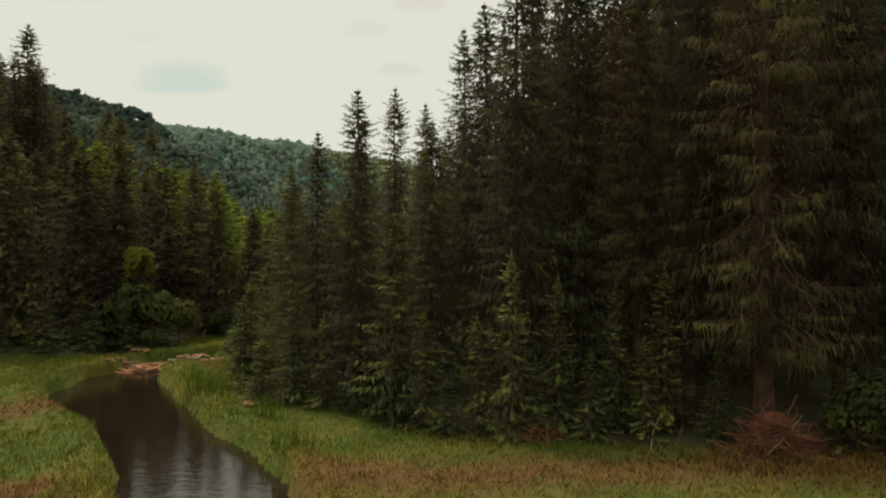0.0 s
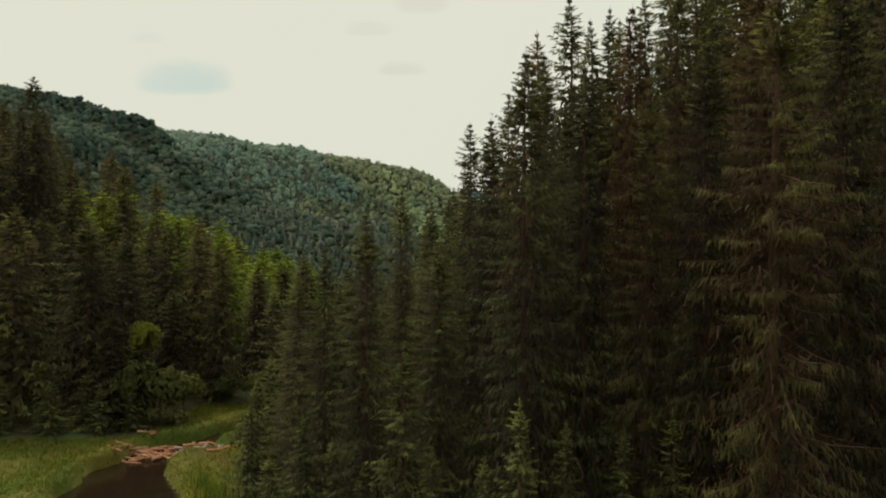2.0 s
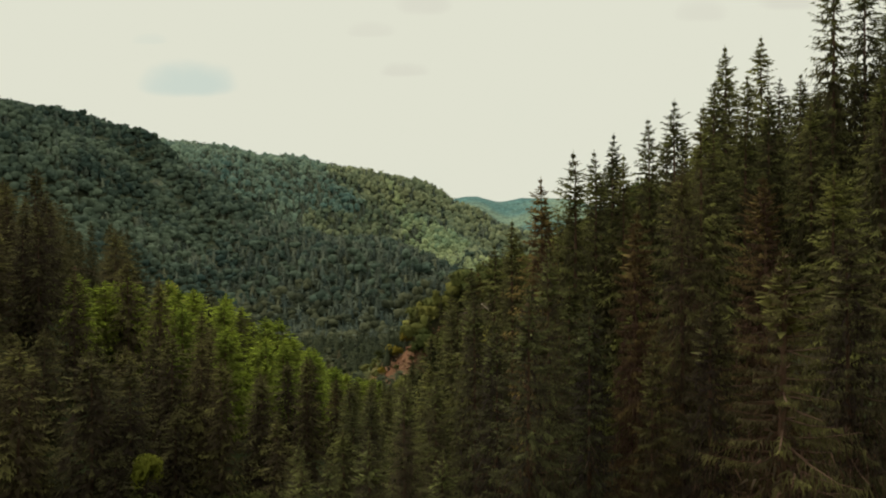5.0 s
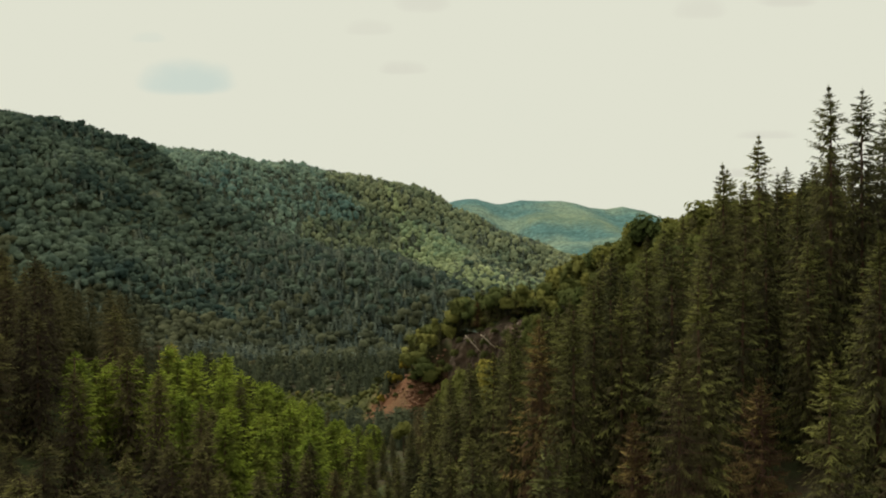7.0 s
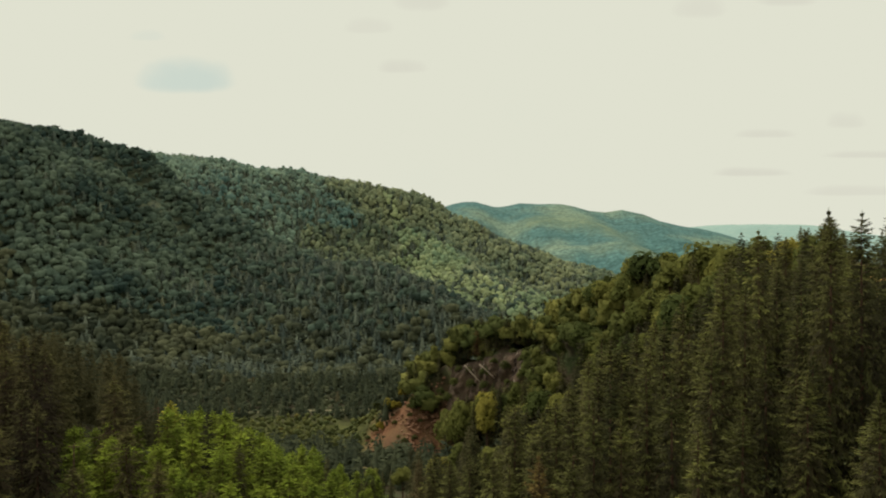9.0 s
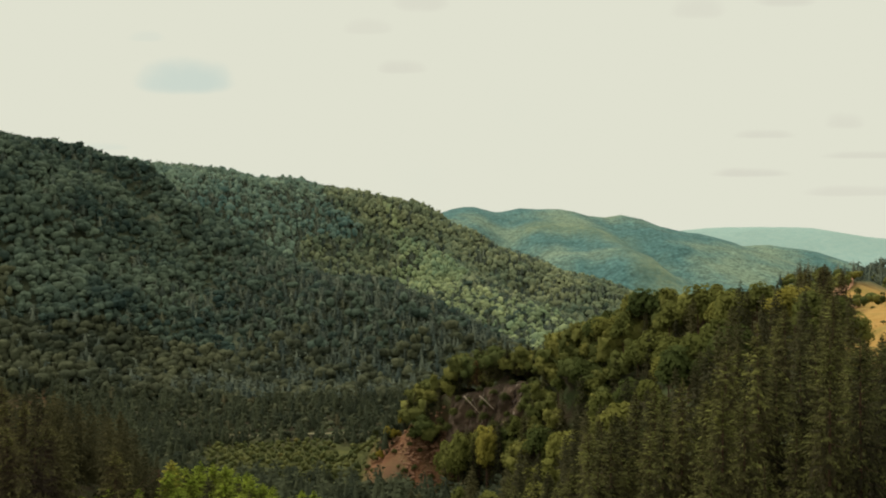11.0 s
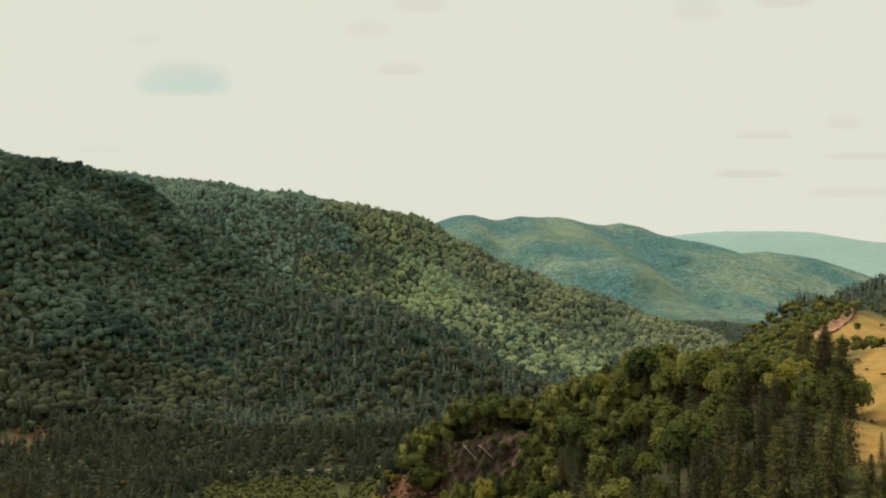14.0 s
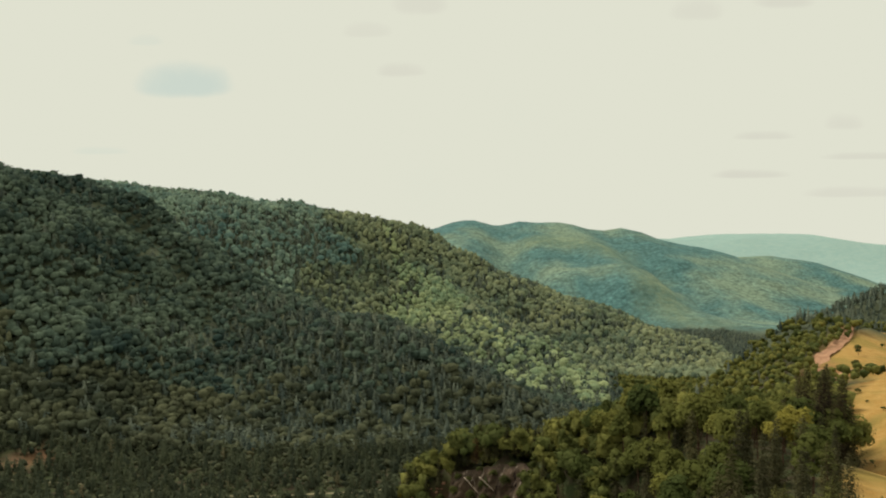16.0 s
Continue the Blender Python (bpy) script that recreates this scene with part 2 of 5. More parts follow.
def rock_material():
    m, (node, put, calc, mix, ramp, fuzz) = material("cliff_rock")
    at = node("ShaderNodeTexCoord").outputs["Object"]
    tall = node("ShaderNodeMapping")
    put(tall.inputs[0], at)
    tall.inputs["Scale"].default_value = (1.0, 1.0, 0.14)
    big, fine, run = fuzz(at, 0.2, 5.0, 0.6), fuzz(at, 1.6, 4.0, 0.6), fuzz(tall.outputs[0], 0.45, 5.0, 0.6)
    col = mix(ramp(big, 0.3, 0.7), (0.058, 0.039, 0.028, 1), (0.125, 0.082, 0.056, 1))
    col = mix(ramp(fine, 0.5, 0.75), col, (0.055, 0.062, 0.028, 1))
    col = mix(ramp(run, 0.59, 0.68), col, (0.30, 0.245, 0.19, 1))
    col = mix(ramp(run, 0.42, 0.34), col, (0.025, 0.016, 0.012, 1))
    col = mix(1.0, col, calc("MULTIPLY_ADD", fine, 0.9, 0.5), "MULTIPLY")
    finish(node, put, col, 0.92, 0.2, calc("ADD", run, calc("MULTIPLY", fine, 0.5)), 0.5)
    return m


ROCK = rock_material()


def water_material():
    m, (node, put, calc, mix, ramp, fuzz) = material("dark_river_water")
    at = node("ShaderNodeTexCoord").outputs["Object"]
    stretch = node("ShaderNodeMapping")
    put(stretch.inputs[0], at)
    stretch.inputs["Scale"].default_value = (0.8, 1.6, 1.0)
    wave = calc("ADD", fuzz(stretch.outputs[0], 2.2, 3.0), calc("MULTIPLY", fuzz(stretch.outputs[0], 0.5, 2.0), 0.8))
    sh = node("ShaderNodeBsdfPrincipled")
    put(sh.inputs["Base Color"], (0.020, 0.012, 0.007, 1)), put(sh.inputs["Roughness"], 0.04), put(sh.inputs["IOR"], 1.33)
    b = node("ShaderNodeBump")
    put(b.inputs["Strength"], 0.16), put(b.inputs["Distance"], 0.08), put(b.inputs["Height"], wave)
    put(sh.inputs["Normal"], b.outputs[0])
    put(node("ShaderNodeOutputMaterial").inputs[0], sh.outputs[0])
    return m


WATER = water_material()

# ---- mesh helpers ----
rng = np.random.default_rng(7)


def mesh_np(name, verts, tris, mat, tint=None, smooth=False, masks=None, lean=None):
    """A mesh of triangles from arrays, with a tone per vertex and named masks."""
    me = bpy.data.meshes.new(name)
    n, k = len(verts), len(tris)
    me.vertices.add(n), me.loops.add(3 * k), me.polygons.add(k)
    me.vertices.foreach_set("co", np.ascontiguousarray(verts, np.float32).ravel())
    me.loops.foreach_set("vertex_index", np.ascontiguousarray(tris, np.int32).ravel())
    me.polygons.foreach_set("loop_start", np.arange(0, 3 * k, 3, dtype=np.int32))
    me.polygons.foreach_set("use_smooth", np.full(k, smooth or lean is not None))
    found = dict(masks or {})
    if tint is not None:
        found["tint"] = tint
    for key, vals in found.items():
        me.attributes.new(key, "FLOAT", "POINT").data.foreach_set("value", np.ascontiguousarray(vals, np.float32))
    if lean is not None:
        me.attributes.new("custom_normal", "FLOAT_VECTOR", "POINT").data.foreach_set("vector", np.ascontiguousarray(lean, np.float32).ravel())
    me.update(calc_edges=True)
    me.materials.append(mat)
    return me


def join(parts):
    """Several (verts, tris) as one."""
    vs, fs, at = [], [], 0
    for v, f in parts:
        vs.append(v), fs.append(f + at)
        at += len(v)
    return np.concatenate(vs), np.concatenate(fs)


def unit(a):
    return a / np.maximum(np.linalg.norm(a, axis=-1, keepdims=True), 1e-9)


def blades(at, way, length, width, r):
    """One slim triangle for each place: a twig, a leaf or a blade of grass."""
    side = unit(np.cross(way, unit(r.normal(size=way.shape)))) * width[:, None] * 0.5
    v = np.stack([at - side, at + side, at + way * length[:, None]], 1).reshape(-1, 3)
    return v, np.arange(len(v)).reshape(-1, 3)


def soften(v, f, mid, tall, wide, amount):
    """Turns loose leaves so that they face out of the crown, and gives normals that follow the crown's form."""
    v = v.reshape(-1, 3, 3).copy()
    c = v.mean(1)
    ref = unit((c - mid) / (wide, wide, tall) + (0, 0, 0.25))
    n = unit(np.cross(v[:, 1] - v[:, 0], v[:, 2] - v[:, 0]))
    flip = (n * ref).sum(1) < 0
    v[flip] = v[flip][:, [1, 0, 2]]
    n[flip] *= -1
    out = unit(n + amount * ref)
    return v.reshape(-1, 3), f, np.repeat(out, 3, 0)


def tube(path, radii, sides=6):
    """A round tapering limb along a path."""
    path, radii = np.asarray(path, float), np.asarray(radii, float)
    way = unit(np.gradient(path, axis=0))
    ref = np.where(np.abs(way[:, 2:3]) > 0.9, [[1.0, 0, 0]], [[0, 0, 1.0]])
    a = unit(np.cross(way, ref))
    b = np.cross(way, a)
    ang = np.arange(sides) * 2 * np.pi / sides
    v = path[:, None] + radii[:, None, None] * (np.cos(ang)[None, :, None] * a[:, None] + np.sin(ang)[None, :, None] * b[:, None])
    f = []
    for i in range(len(path) - 1):
        for j in range(sides):
            p, q = i * sides + j, i * sides + (j + 1) % sides
            f += [(p, q, q + sides), (p, q + sides, p + sides)]
    v = v.reshape(-1, 3)
    v = np.vstack([v, path[:1], path[-1:]])
    top = (len(path) - 1) * sides
    for j in range(sides):
        f += [(len(v) - 2, (j + 1) % sides, j), (len(v) - 1, top + j, top + (j + 1) % sides)]
    return v, np.array(f)


def lump(r, rx, ry, rz, rough=0.2, detail=2):
    """An uneven boulder."""
    bm = bmesh.new()
    bmesh.ops.create_icosphere(bm, subdivisions=detail, radius=1)
    off = Vector(r.uniform(-50, 50, 3))
    for v in bm.verts:
        v.co *= 1 + rough * (noise.noise(v.co * 1.4 + off) + 0.5 * noise.noise(v.co * 3.5 + off))
    bm.verts.index_update()
    v = np.array([tuple(p.co) for p in bm.verts]) * (rx, ry, rz)
    f = np.array([[p.index for p in q.verts] for q in bm.faces])
    bm.free()
    return v, f


def part(name, me, parent, label=""):
    ob = new(name, me)
    ob.parent = parent
    return tagged(ob, label)


# ---- the lie of the land ----


def cell_noise(x, y, size, seed):
    """Smooth value noise from -1 to 1."""
    u, v = x / size, y / size
    i, j = np.floor(u), np.floor(v)
    a, b = u - i, v - j
    a, b = a * a * (3 - 2 * a), b * b * (3 - 2 * b)

    def h(p, q):
        return np.modf(np.abs(np.sin(p * 127.1 + q * 311.7 + seed * 74.7) * 43758.5453))[0]
    return 2 * ((h(i, j) * (1 - a) + h(i + 1, j) * a) * (1 - b) + (h(i, j + 1) * (1 - a) + h(i + 1, j + 1) * a) * b) - 1


def step(lo, hi, x):
    s = np.clip((x - lo) / (hi - lo), 0, 1)
    return s * s * (3 - 2 * s)


# Crest lines: x, y, height, half-width at the foot.
RIDGES = {
    "near_spur": [(80, -40, 46, 56), (78, 34, 46, 57), (78, 62, 46, 93), (78, 90, 45, 92), (82, 140, 42, 88), (84, 185, 42, 80), (80, 218, 40, 66),
                  (66, 242, 37, 50), (46, 257, 27, 38), (30, 284, 18, 31), (12, 304, 15, 26), (-4, 314, 4, 28), (-20, 328, -13, 30)],
    "plateau": [(150, -40, 44, 130), (140, 150, 41, 120), (165, 300, 41, 130), (195, 400, 42, 132), (252, 510, 41, 135), (350, 640, 26, 140),
                (520, 780, 14, 150)],
    "plateau_back": [(260, 250, 41, 150), (320, 420, 43, 150), (400, 520, 42, 150), (560, 680, 30, 150)],
    "near_left": [(-150, -20, 60, 110), (-122, 50, 50, 96), (-97, 100, 40, 82), (-86, 140, 25, 72), (-78, 176, -2, 60)],
    # Unseen ridge added behind the camera to hold off low sky light.
    "behind": [(-420, -190, 80, 190), (-60, -190, 56, 135), (110, -190, 52, 130), (420, -170, 70, 190)],
    "hill_a": [(-900, 900, 190, 450), (-520, 800, 172, 430), (-429, 770, 158, 420), (-372, 800, 157, 280), (-306, 785, 145, 160), (-250, 757, 102, 165),
               (-205, 733, 78, 165), (-165, 706, 62, 160), (-112, 663, 47, 150), (-75, 632, 39, 135), (-37, 598, 27, 120), (-4, 572, 12, 100),
               (22, 552, -4, 85), (42, 540, -22, 75)],
    "hill_b": [(-900, 1050, 190, 480), (-340, 1050, 166, 480), (-226, 1110, 154, 380), (-146, 1110, 144, 270), (-68, 1100, 116, 230), (9, 1060, 80, 210),
               (80, 1010, 54, 190), (144, 960, 27, 170), (200, 910, -3, 150), (249, 880, -26, 130), (280, 850, -44, 110)],
    "rib_b": [(-60, 1090, 92, 220), (-24, 990, 62, 170), (25, 860, 29, 120), (76, 760, 0, 90), (113, 690, -20, 80), (140, 640, -36, 70)],
    "hill_c": [(-700, 2000, 169, 650), (-124, 2000, 144, 650), (46, 2030, 142, 650), (104, 2030, 127, 650), (290, 2030, 128, 650), (441, 2000, 112, 600),
               (540, 1950, 97, 520), (604, 1850, 75, 420), (669, 1750, 11, 300), (722, 1700, -60, 200)],
    "rib_c_near": [(235, 1800, 92, 170), (338, 1750, 52, 150), (379, 1550, 36, 130), (402, 1400, -10, 110), (405, 1300, -44, 90)],
    "rib_c": [(290, 2000, 134, 260), (330, 1640, 74, 200), (352, 1480, 42, 170), (420, 1380, -20, 140)],
    "rib_c_left": [(46, 2030, 146, 240), (40, 1740, 100, 200), (60, 1520, 50, 170), (90, 1380, -30, 140)],
    "rib_c_mid": [(190, 2030, 136, 200), (205, 1780, 98, 170), (240, 1560, 44, 150), (260, 1440, -20, 120)],
    "rib_c_right": [(441, 2000, 118, 200), (500, 1720, 64, 170), (540, 1540, 0, 140)],
    "hill_far": [(600, 2500, 80, 500), (783, 2400, 62, 450), (916, 2350, 62, 420), (1004, 2325, 48, 380), (1123, 2300, 0, 300), (1188, 2300, -20, 300)],
    "mountain": [(500, 4250, 88, 1300), (913, 4200, 118, 1300), (1163, 4200, 143, 1300), (1460, 4200, 164, 1300), (1697, 4200, 164, 1300), (1934, 4200, 126, 1200),
                 (2111, 4200, 76, 1100), (2262, 4110, 50, 1000), (2650, 4110, 62, 1000)],
    "dark_spur": [(404, 900, -18, 90), (436, 900, 4, 110), (482, 900, 27, 140), (525, 900, 40, 160), (700, 930, 82, 240)],
}
# The river's middle line and half-width.
RIVER = [(2, -80, 3.0), (1, -20, 2.9), (-2, 8, 2.8), (-5.5, 20, 2.7), (-8.7, 30, 3.0), (-11.9, 36, 2.5), (-15.6, 42, 2.8), (-19.3, 47, 3.3), (-21.8, 52, 3.5),
         (-22.9, 57, 2.5), (-22.6, 62, 2.0), (-19.5, 67, 1.0), (-16, 78, 0.9), (-15, 110, 0.9)]
WATER_Z = 0.9
# The edge of the wood beside the meadow: y of its foot by x.
EDGE_X = [-60, -30, -25.5, -24.5, -17, -15.5, -12.5, -10.5, -6, 0, 6, 12, 20, 60]
EDGE_Y = [62, 64, 65, 79, 80, 60, 46, 44.5, 42, 37, 35.2, 33.8, 33.5, 20]


def base_level(y):
    return 1.55 - 30.5 * step(95, 330, y) - 16 * step(600, 1700, y)


def along(x, y, line):
    """Distance to a line of points, and the last columns there."""
    best = np.full(np.shape(x), 1e9)
    cols = [np.zeros(np.shape(x)) for _ in range(len(line[0]) - 2)]
    for a, b in zip(line[:-1], line[1:]):
        dx, dy = b[0] - a[0], b[1] - a[1]
        s = np.clip(((x - a[0]) * dx + (y - a[1]) * dy) / (dx * dx + dy * dy), 0, 1)
        d = np.hypot(x - a[0] - s * dx, y - a[1] - s * dy)
        near = d < best
        best = np.where(near, d, best)
        cols = [np.where(near, a[2 + k] + s * (b[2 + k] - a[2 + k]), c) for k, c in enumerate(cols)]
    return best, cols


def rise_over(x, y, line):
    best = np.zeros(np.shape(x))
    for a, b in zip(line[:-1], line[1:]):
        dx, dy = b[0] - a[0], b[1] - a[1]
        s = np.clip(((x - a[0]) * dx + (y - a[1]) * dy) / (dx * dx + dy * dy), 0, 1)
        d = np.hypot(x - a[0] - s * dx, y - a[1] - s * dy)
        top = a[2] + s * (b[2] - a[2]) - base_level(a[1] + s * dy)
        wide = a[3] + s * (b[3] - a[3])
        best = np.maximum(best, np.maximum(top, 0) * (0.5 + 0.5 * np.cos(np.pi * np.minimum(d / wide, 1))))
    return best


def land(x, y):
    """Height of the ground."""
    x, y = np.asarray(x, float), np.asarray(y, float)
    total = np.zeros(np.shape(x))
    for line in RIDGES.values():
        total = total + rise_over(x, y, line) ** 6
    rise = total ** (1 / 6)
    foot = np.interp(x, EDGE_X, EDGE_Y)
    rise = rise * np.where(y < 110, np.maximum(step(-2, 25, y - foot), 1 - step(-75, -20, y)), 1.0)
    amp = np.minimum(rise / 40, 1.6)
    rough = 5.0 * cell_noise(x, y, 110, 1) + 2.2 * cell_noise(x, y, 43, 2) + 0.7 * cell_noise(x, y, 15, 3)
    rough = (rough + np.where(y > 420, 7 * cell_noise(x, y, 260, 6), 0)) * np.where(y < 330, 0.45, 1.0) * (1 - 0.3 * step(1150, 1400, y))
    z = base_level(y) + rise + rough * amp
    z = z + 0.18 * cell_noise(x, y, 6, 4) + 0.10 * cell_noise(x, y, 2.1, 5)
    d, (half,) = along(x, y, RIVER)
    wave = half + 0.35 * cell_noise(x, y, 3.0, 8)
    z = z + 0.35 * np.exp(-((d - wave - 1.2) / 1.0) ** 2) * (y < 75)
    bed = 1 - step(wave - 0.15, wave + 0.45, d)
    z = z + (np.minimum(0.1, z) - z) * bed * (y < 100)
    # The low gravel bar under the driftwood, and the hollow below the rock face.
    bar = 1 - step(0.6, 1.2, np.hypot((x + 21.0) / 5.4, (y - 63.2) / 1.9))
    z = z + (np.minimum(0.97, z) - z) * bar
    s = ((x - 36) * -0.70 + (y - 270) * -0.72)
    t = ((x - 36) * -0.72 + (y - 270) * 0.70) / 49
    return z - 7 * step(0, 6, s) * (1 - step(12, 34, s)) * step(-0.1, 0.15, t) * (1 - step(0.9, 1.1, t))


def spread(lo, hi, fine, lo_end, hi_end, grow):
    mid = list(np.arange(lo, hi + fine / 2, fine))
    s, up = fine, []
    while (up[-1] if up else hi) < hi_end:
        s *= grow
        up.append((up[-1] if up else hi) + min(s, 42))
    s, down = fine, []
    while (down[-1] if down else lo) > lo_end:
        s *= grow
        down.append((down[-1] if down else lo) - min(s, 42))
    return np.array(down[::-1] + mid + up)


FIELDS = [((70, 138), (96, 138), (190, 300), (175, 322), (150, 300)), ((160, 336), (190, 320), (330, 480), (256, 480), (210, 430), (175, 385)),
          ((250, 498), (300, 492), (420, 590), (300, 585))]


GLADE = [(-112, 364), (-60, 374), (-24, 352), (-28, 306), (-58, 296), (-90, 300)]


def inside(x, y, poly):
    hit = np.zeros(np.shape(x), bool)
    for (ax, ay), (bx, by) in zip(poly, poly[1:] + poly[:1]):
        cross = (ay > y) != (by > y)
        with np.errstate(divide="ignore", invalid="ignore"):
            hit ^= cross & (x < (bx - ax) * (y - ay) / (by - ay + 1e-12) + ax)
    return hit


def meadow_mask(x, y):
    edge = np.interp(x, EDGE_X, EDGE_Y)
    return (1 - step(-0.5, 1.5, y - edge)) * (1 - step(22, 40, x)) * step(-75, -55, x)


def sedge_mask(x, y):
    a = step(0.0, 0.5, cell_noise(x, y, 9, 21) + 0.4 * cell_noise(x, y, 3, 22))
    belt = np.exp(-((y - 30.6 - 0.04 * x) / 2.3) ** 2) * step(-8, -4, x)
    return np.clip(0.8 * a * (x < -14) + belt + 0.3 * a, 0, 1) * (1 - step(57, 62, y))


def make_ground():
    xs = spread(-42, 20, 0.55, -3200, 3600, 1.12)
    ys = spread(24, 78, 0.55, -1500, 5600, 1.095)
    gx, gy = np.meshgrid(xs, ys)
    x, y = gx.ravel(), gy.ravel()
    z = land(x, y)
    nx, ny = len(xs), len(ys)
    i = (np.arange(ny - 1)[:, None] * nx + np.arange(nx - 1)[None]).ravel()
    f = np.concatenate([np.stack([i, i + 1, i + nx + 1], 1), np.stack([i, i + nx + 1, i + nx], 1)])
    field = np.zeros(len(x))
    for poly in FIELDS:
        field = np.maximum(field, inside(x + 4 * cell_noise(x, y, 14, 31), y + 4 * cell_noise(x, y, 14, 32), list(poly)))
    scree, _ = along(x, y, [(-38, 300, 0), (-22, 305, 0), (-6, 296, 0), (4, 283, 0)])
    bare = 1 - step(6.0, 10.0, scree + 5 * cell_noise(x, y, 9, 33))
    bank, _ = along(x, y, [(166, 350, 0), (181, 388, 0), (210, 440, 0), (238, 486, 0)])
    bare = np.maximum(bare, 1 - step(0.8, 1.3, np.hypot((x + 236) / 16, (y - 440) / 9)))
    bare = np.maximum(bare, 1 - step(0.6, 1.0, np.hypot((x + 21.0) / 5.4, (y - 62.5) / 1.4) + 0.3 * cell_noise(x, y, 1.4, 37)))
    bare = np.maximum(bare, 1 - step(2.5, 5, bank + 5 * cell_noise(x, y, 12, 34)))
    # Distance to the rib that gets the painted sunlit tone.
    rib, _ = along(x, y, [p[:2] + (0,) for p in RIDGES["rib_c_near"]])
    me = mesh_np("ground", np.stack([x, y, z], 1), f, GROUND, smooth=True, masks={
        "meadow": np.maximum(meadow_mask(x, y), 0.45 * inside(x + 5 * cell_noise(x, y, 11, 35), y + 5 * cell_noise(x, y, 11, 36), GLADE)), "sedge": sedge_mask(x, y), "field": field, "bare": bare, "hazed_floor": step(430, 480, y), "lit": 0.6 * (1 - step(10, 90, rib + 45 * cell_noise(x, y, 90, 38))), "far": step(1150, 1350, y), "pale": step(2700, 2900, y)})
    return tagged(new("ground", me), "grassy river meadow, forest floor and wooded hillsides", "ground", kind="structure")


ground = make_ground()


def make_river():
    line = np.array(RIVER[:-1])
    t = np.linspace(0, len(line) - 1, 160)
    c = np.stack([np.interp(t, np.arange(len(line)), line[:, k]) for k in range(3)], 1)
    way = unit(np.gradient(c[:, :2], axis=0))
    off = np.stack([-way[:, 1], way[:, 0]], 1)
    rows = [np.column_stack([c[:, :2] + off * (c[:, 2:] + 1.0) * s, np.full(len(c), WATER_Z)]) for s in (-1, -0.33, 0.33, 1)]
    v = np.stack(rows, 1).reshape(-1, 3)
    f = [q for i in range(len(c) - 1) for j in range(3) for q in
         ((4 * i + j, 4 * i + j + 1, 4 * i + j + 5), (4 * i + j, 4 * i + j + 5, 4 * i + j + 4))]
    return tagged(new("water", mesh_np("water", v, np.array(f), WATER, smooth=True)), "dark still river water winding through the meadow", "water",
                  kind="structure")


make_river()

# ---- trees ----


def spruce_shape(r, h, reach, whorls, per, twigs, twig, low=0.08, droop=1.0, hang=0.5, slim=0.24, power=0.85, splay=1.0, knee=1.0):
    """Crown of a spruce: whorls of drooping boughs hung with twigs. Returns the crown and its bough lines."""
    n = whorls * per
    u = np.repeat(1 - (1 - np.linspace(0, 1, whorls)) ** 1.15, per)
    u = u + r.uniform(-0.6, 0.6, n) / whorls * (1 - u) ** 0.13
    u = np.clip(u, 0, 0.995)
    z0 = h * (low + (1 - low) * u)
    length = reach * (np.minimum((1 - u) / knee, 1) ** power * (0.7 + 0.3 * np.minimum(u / 0.1, 1)) + 0.008) * r.uniform(0.6, 1.15, n)
    phi = r.uniform(0, 2 * np.pi, n)
    rise = (-0.45 + 0.95 * u ** 1.5) * droop
    out = np.stack([np.cos(phi), np.sin(phi), np.zeros(n)], 1)
    s = r.uniform(0.03, 1.0, (n, twigs)) ** 0.6
    s[:, 0] = 0.97
    L = length[:, None]
    at = out[:, None] * (s * L)[..., None]
    at[..., 2] = z0[:, None] + L * (rise[:, None] * s + 0.22 * s * s)
    lat = np.stack([-out[:, 1], out[:, 0], out[:, 2]], 1)
    side = r.choice([-1.0, 1.0], (n, twigs)) * r.uniform(0.2, 1.0, (n, twigs))
    side[:, 0] *= 0.1
    fan = side * splay * 0.34 * L * (1 - 0.7 * s) * s ** 0.5
    at = at + lat[:, None] * fan[..., None]
    at[..., 2] -= 0.35 * np.abs(fan)
    way = out[:, None] * r.uniform(0.25, 1.0, (n, twigs))[..., None] + lat[:, None] * (splay * side)[..., None]
    way[..., 2] += rise[:, None] * 0.5 - hang * r.uniform(0.2, 1.5, (n, twigs)) * (1 - 0.75 * u[:, None])
    size = twig * r.uniform(0.6, 1.35, (n, twigs)) * (0.55 + 0.45 * (1 - u[:, None]) ** 0.6) * np.minimum(1, 0.22 + (1 - u[:, None]) / 0.10)
    crown = blades(at.reshape(-1, 3), unit(way.reshape(-1, 3)), size.ravel(), (size * slim).ravel() + 0.01, r)
    bough = [(np.array([0, 0, z0[k]]) + np.outer((0.0, 0.5, 1.0), [length[k] * out[k, 0], length[k] * out[k, 1], 0])
              + np.outer((0, 0.5 * rise[k] + 0.055, rise[k] + 0.22), [0, 0, length[k]])) for k in range(n)]
    top = blades(np.array([[0, 0, h * 0.965]] * 3), unit(np.array([[0, 0, 1.0], [0.05, 0, 1], [0, 0.06, 1]])), np.full(3, h * 0.045), np.full(3, 0.10), r)
    v, f = join([crown, top])
    return soften(v, f, np.array([0, 0, h * 0.30]), h * 0.45, reach * 0.6, 2.3), bough


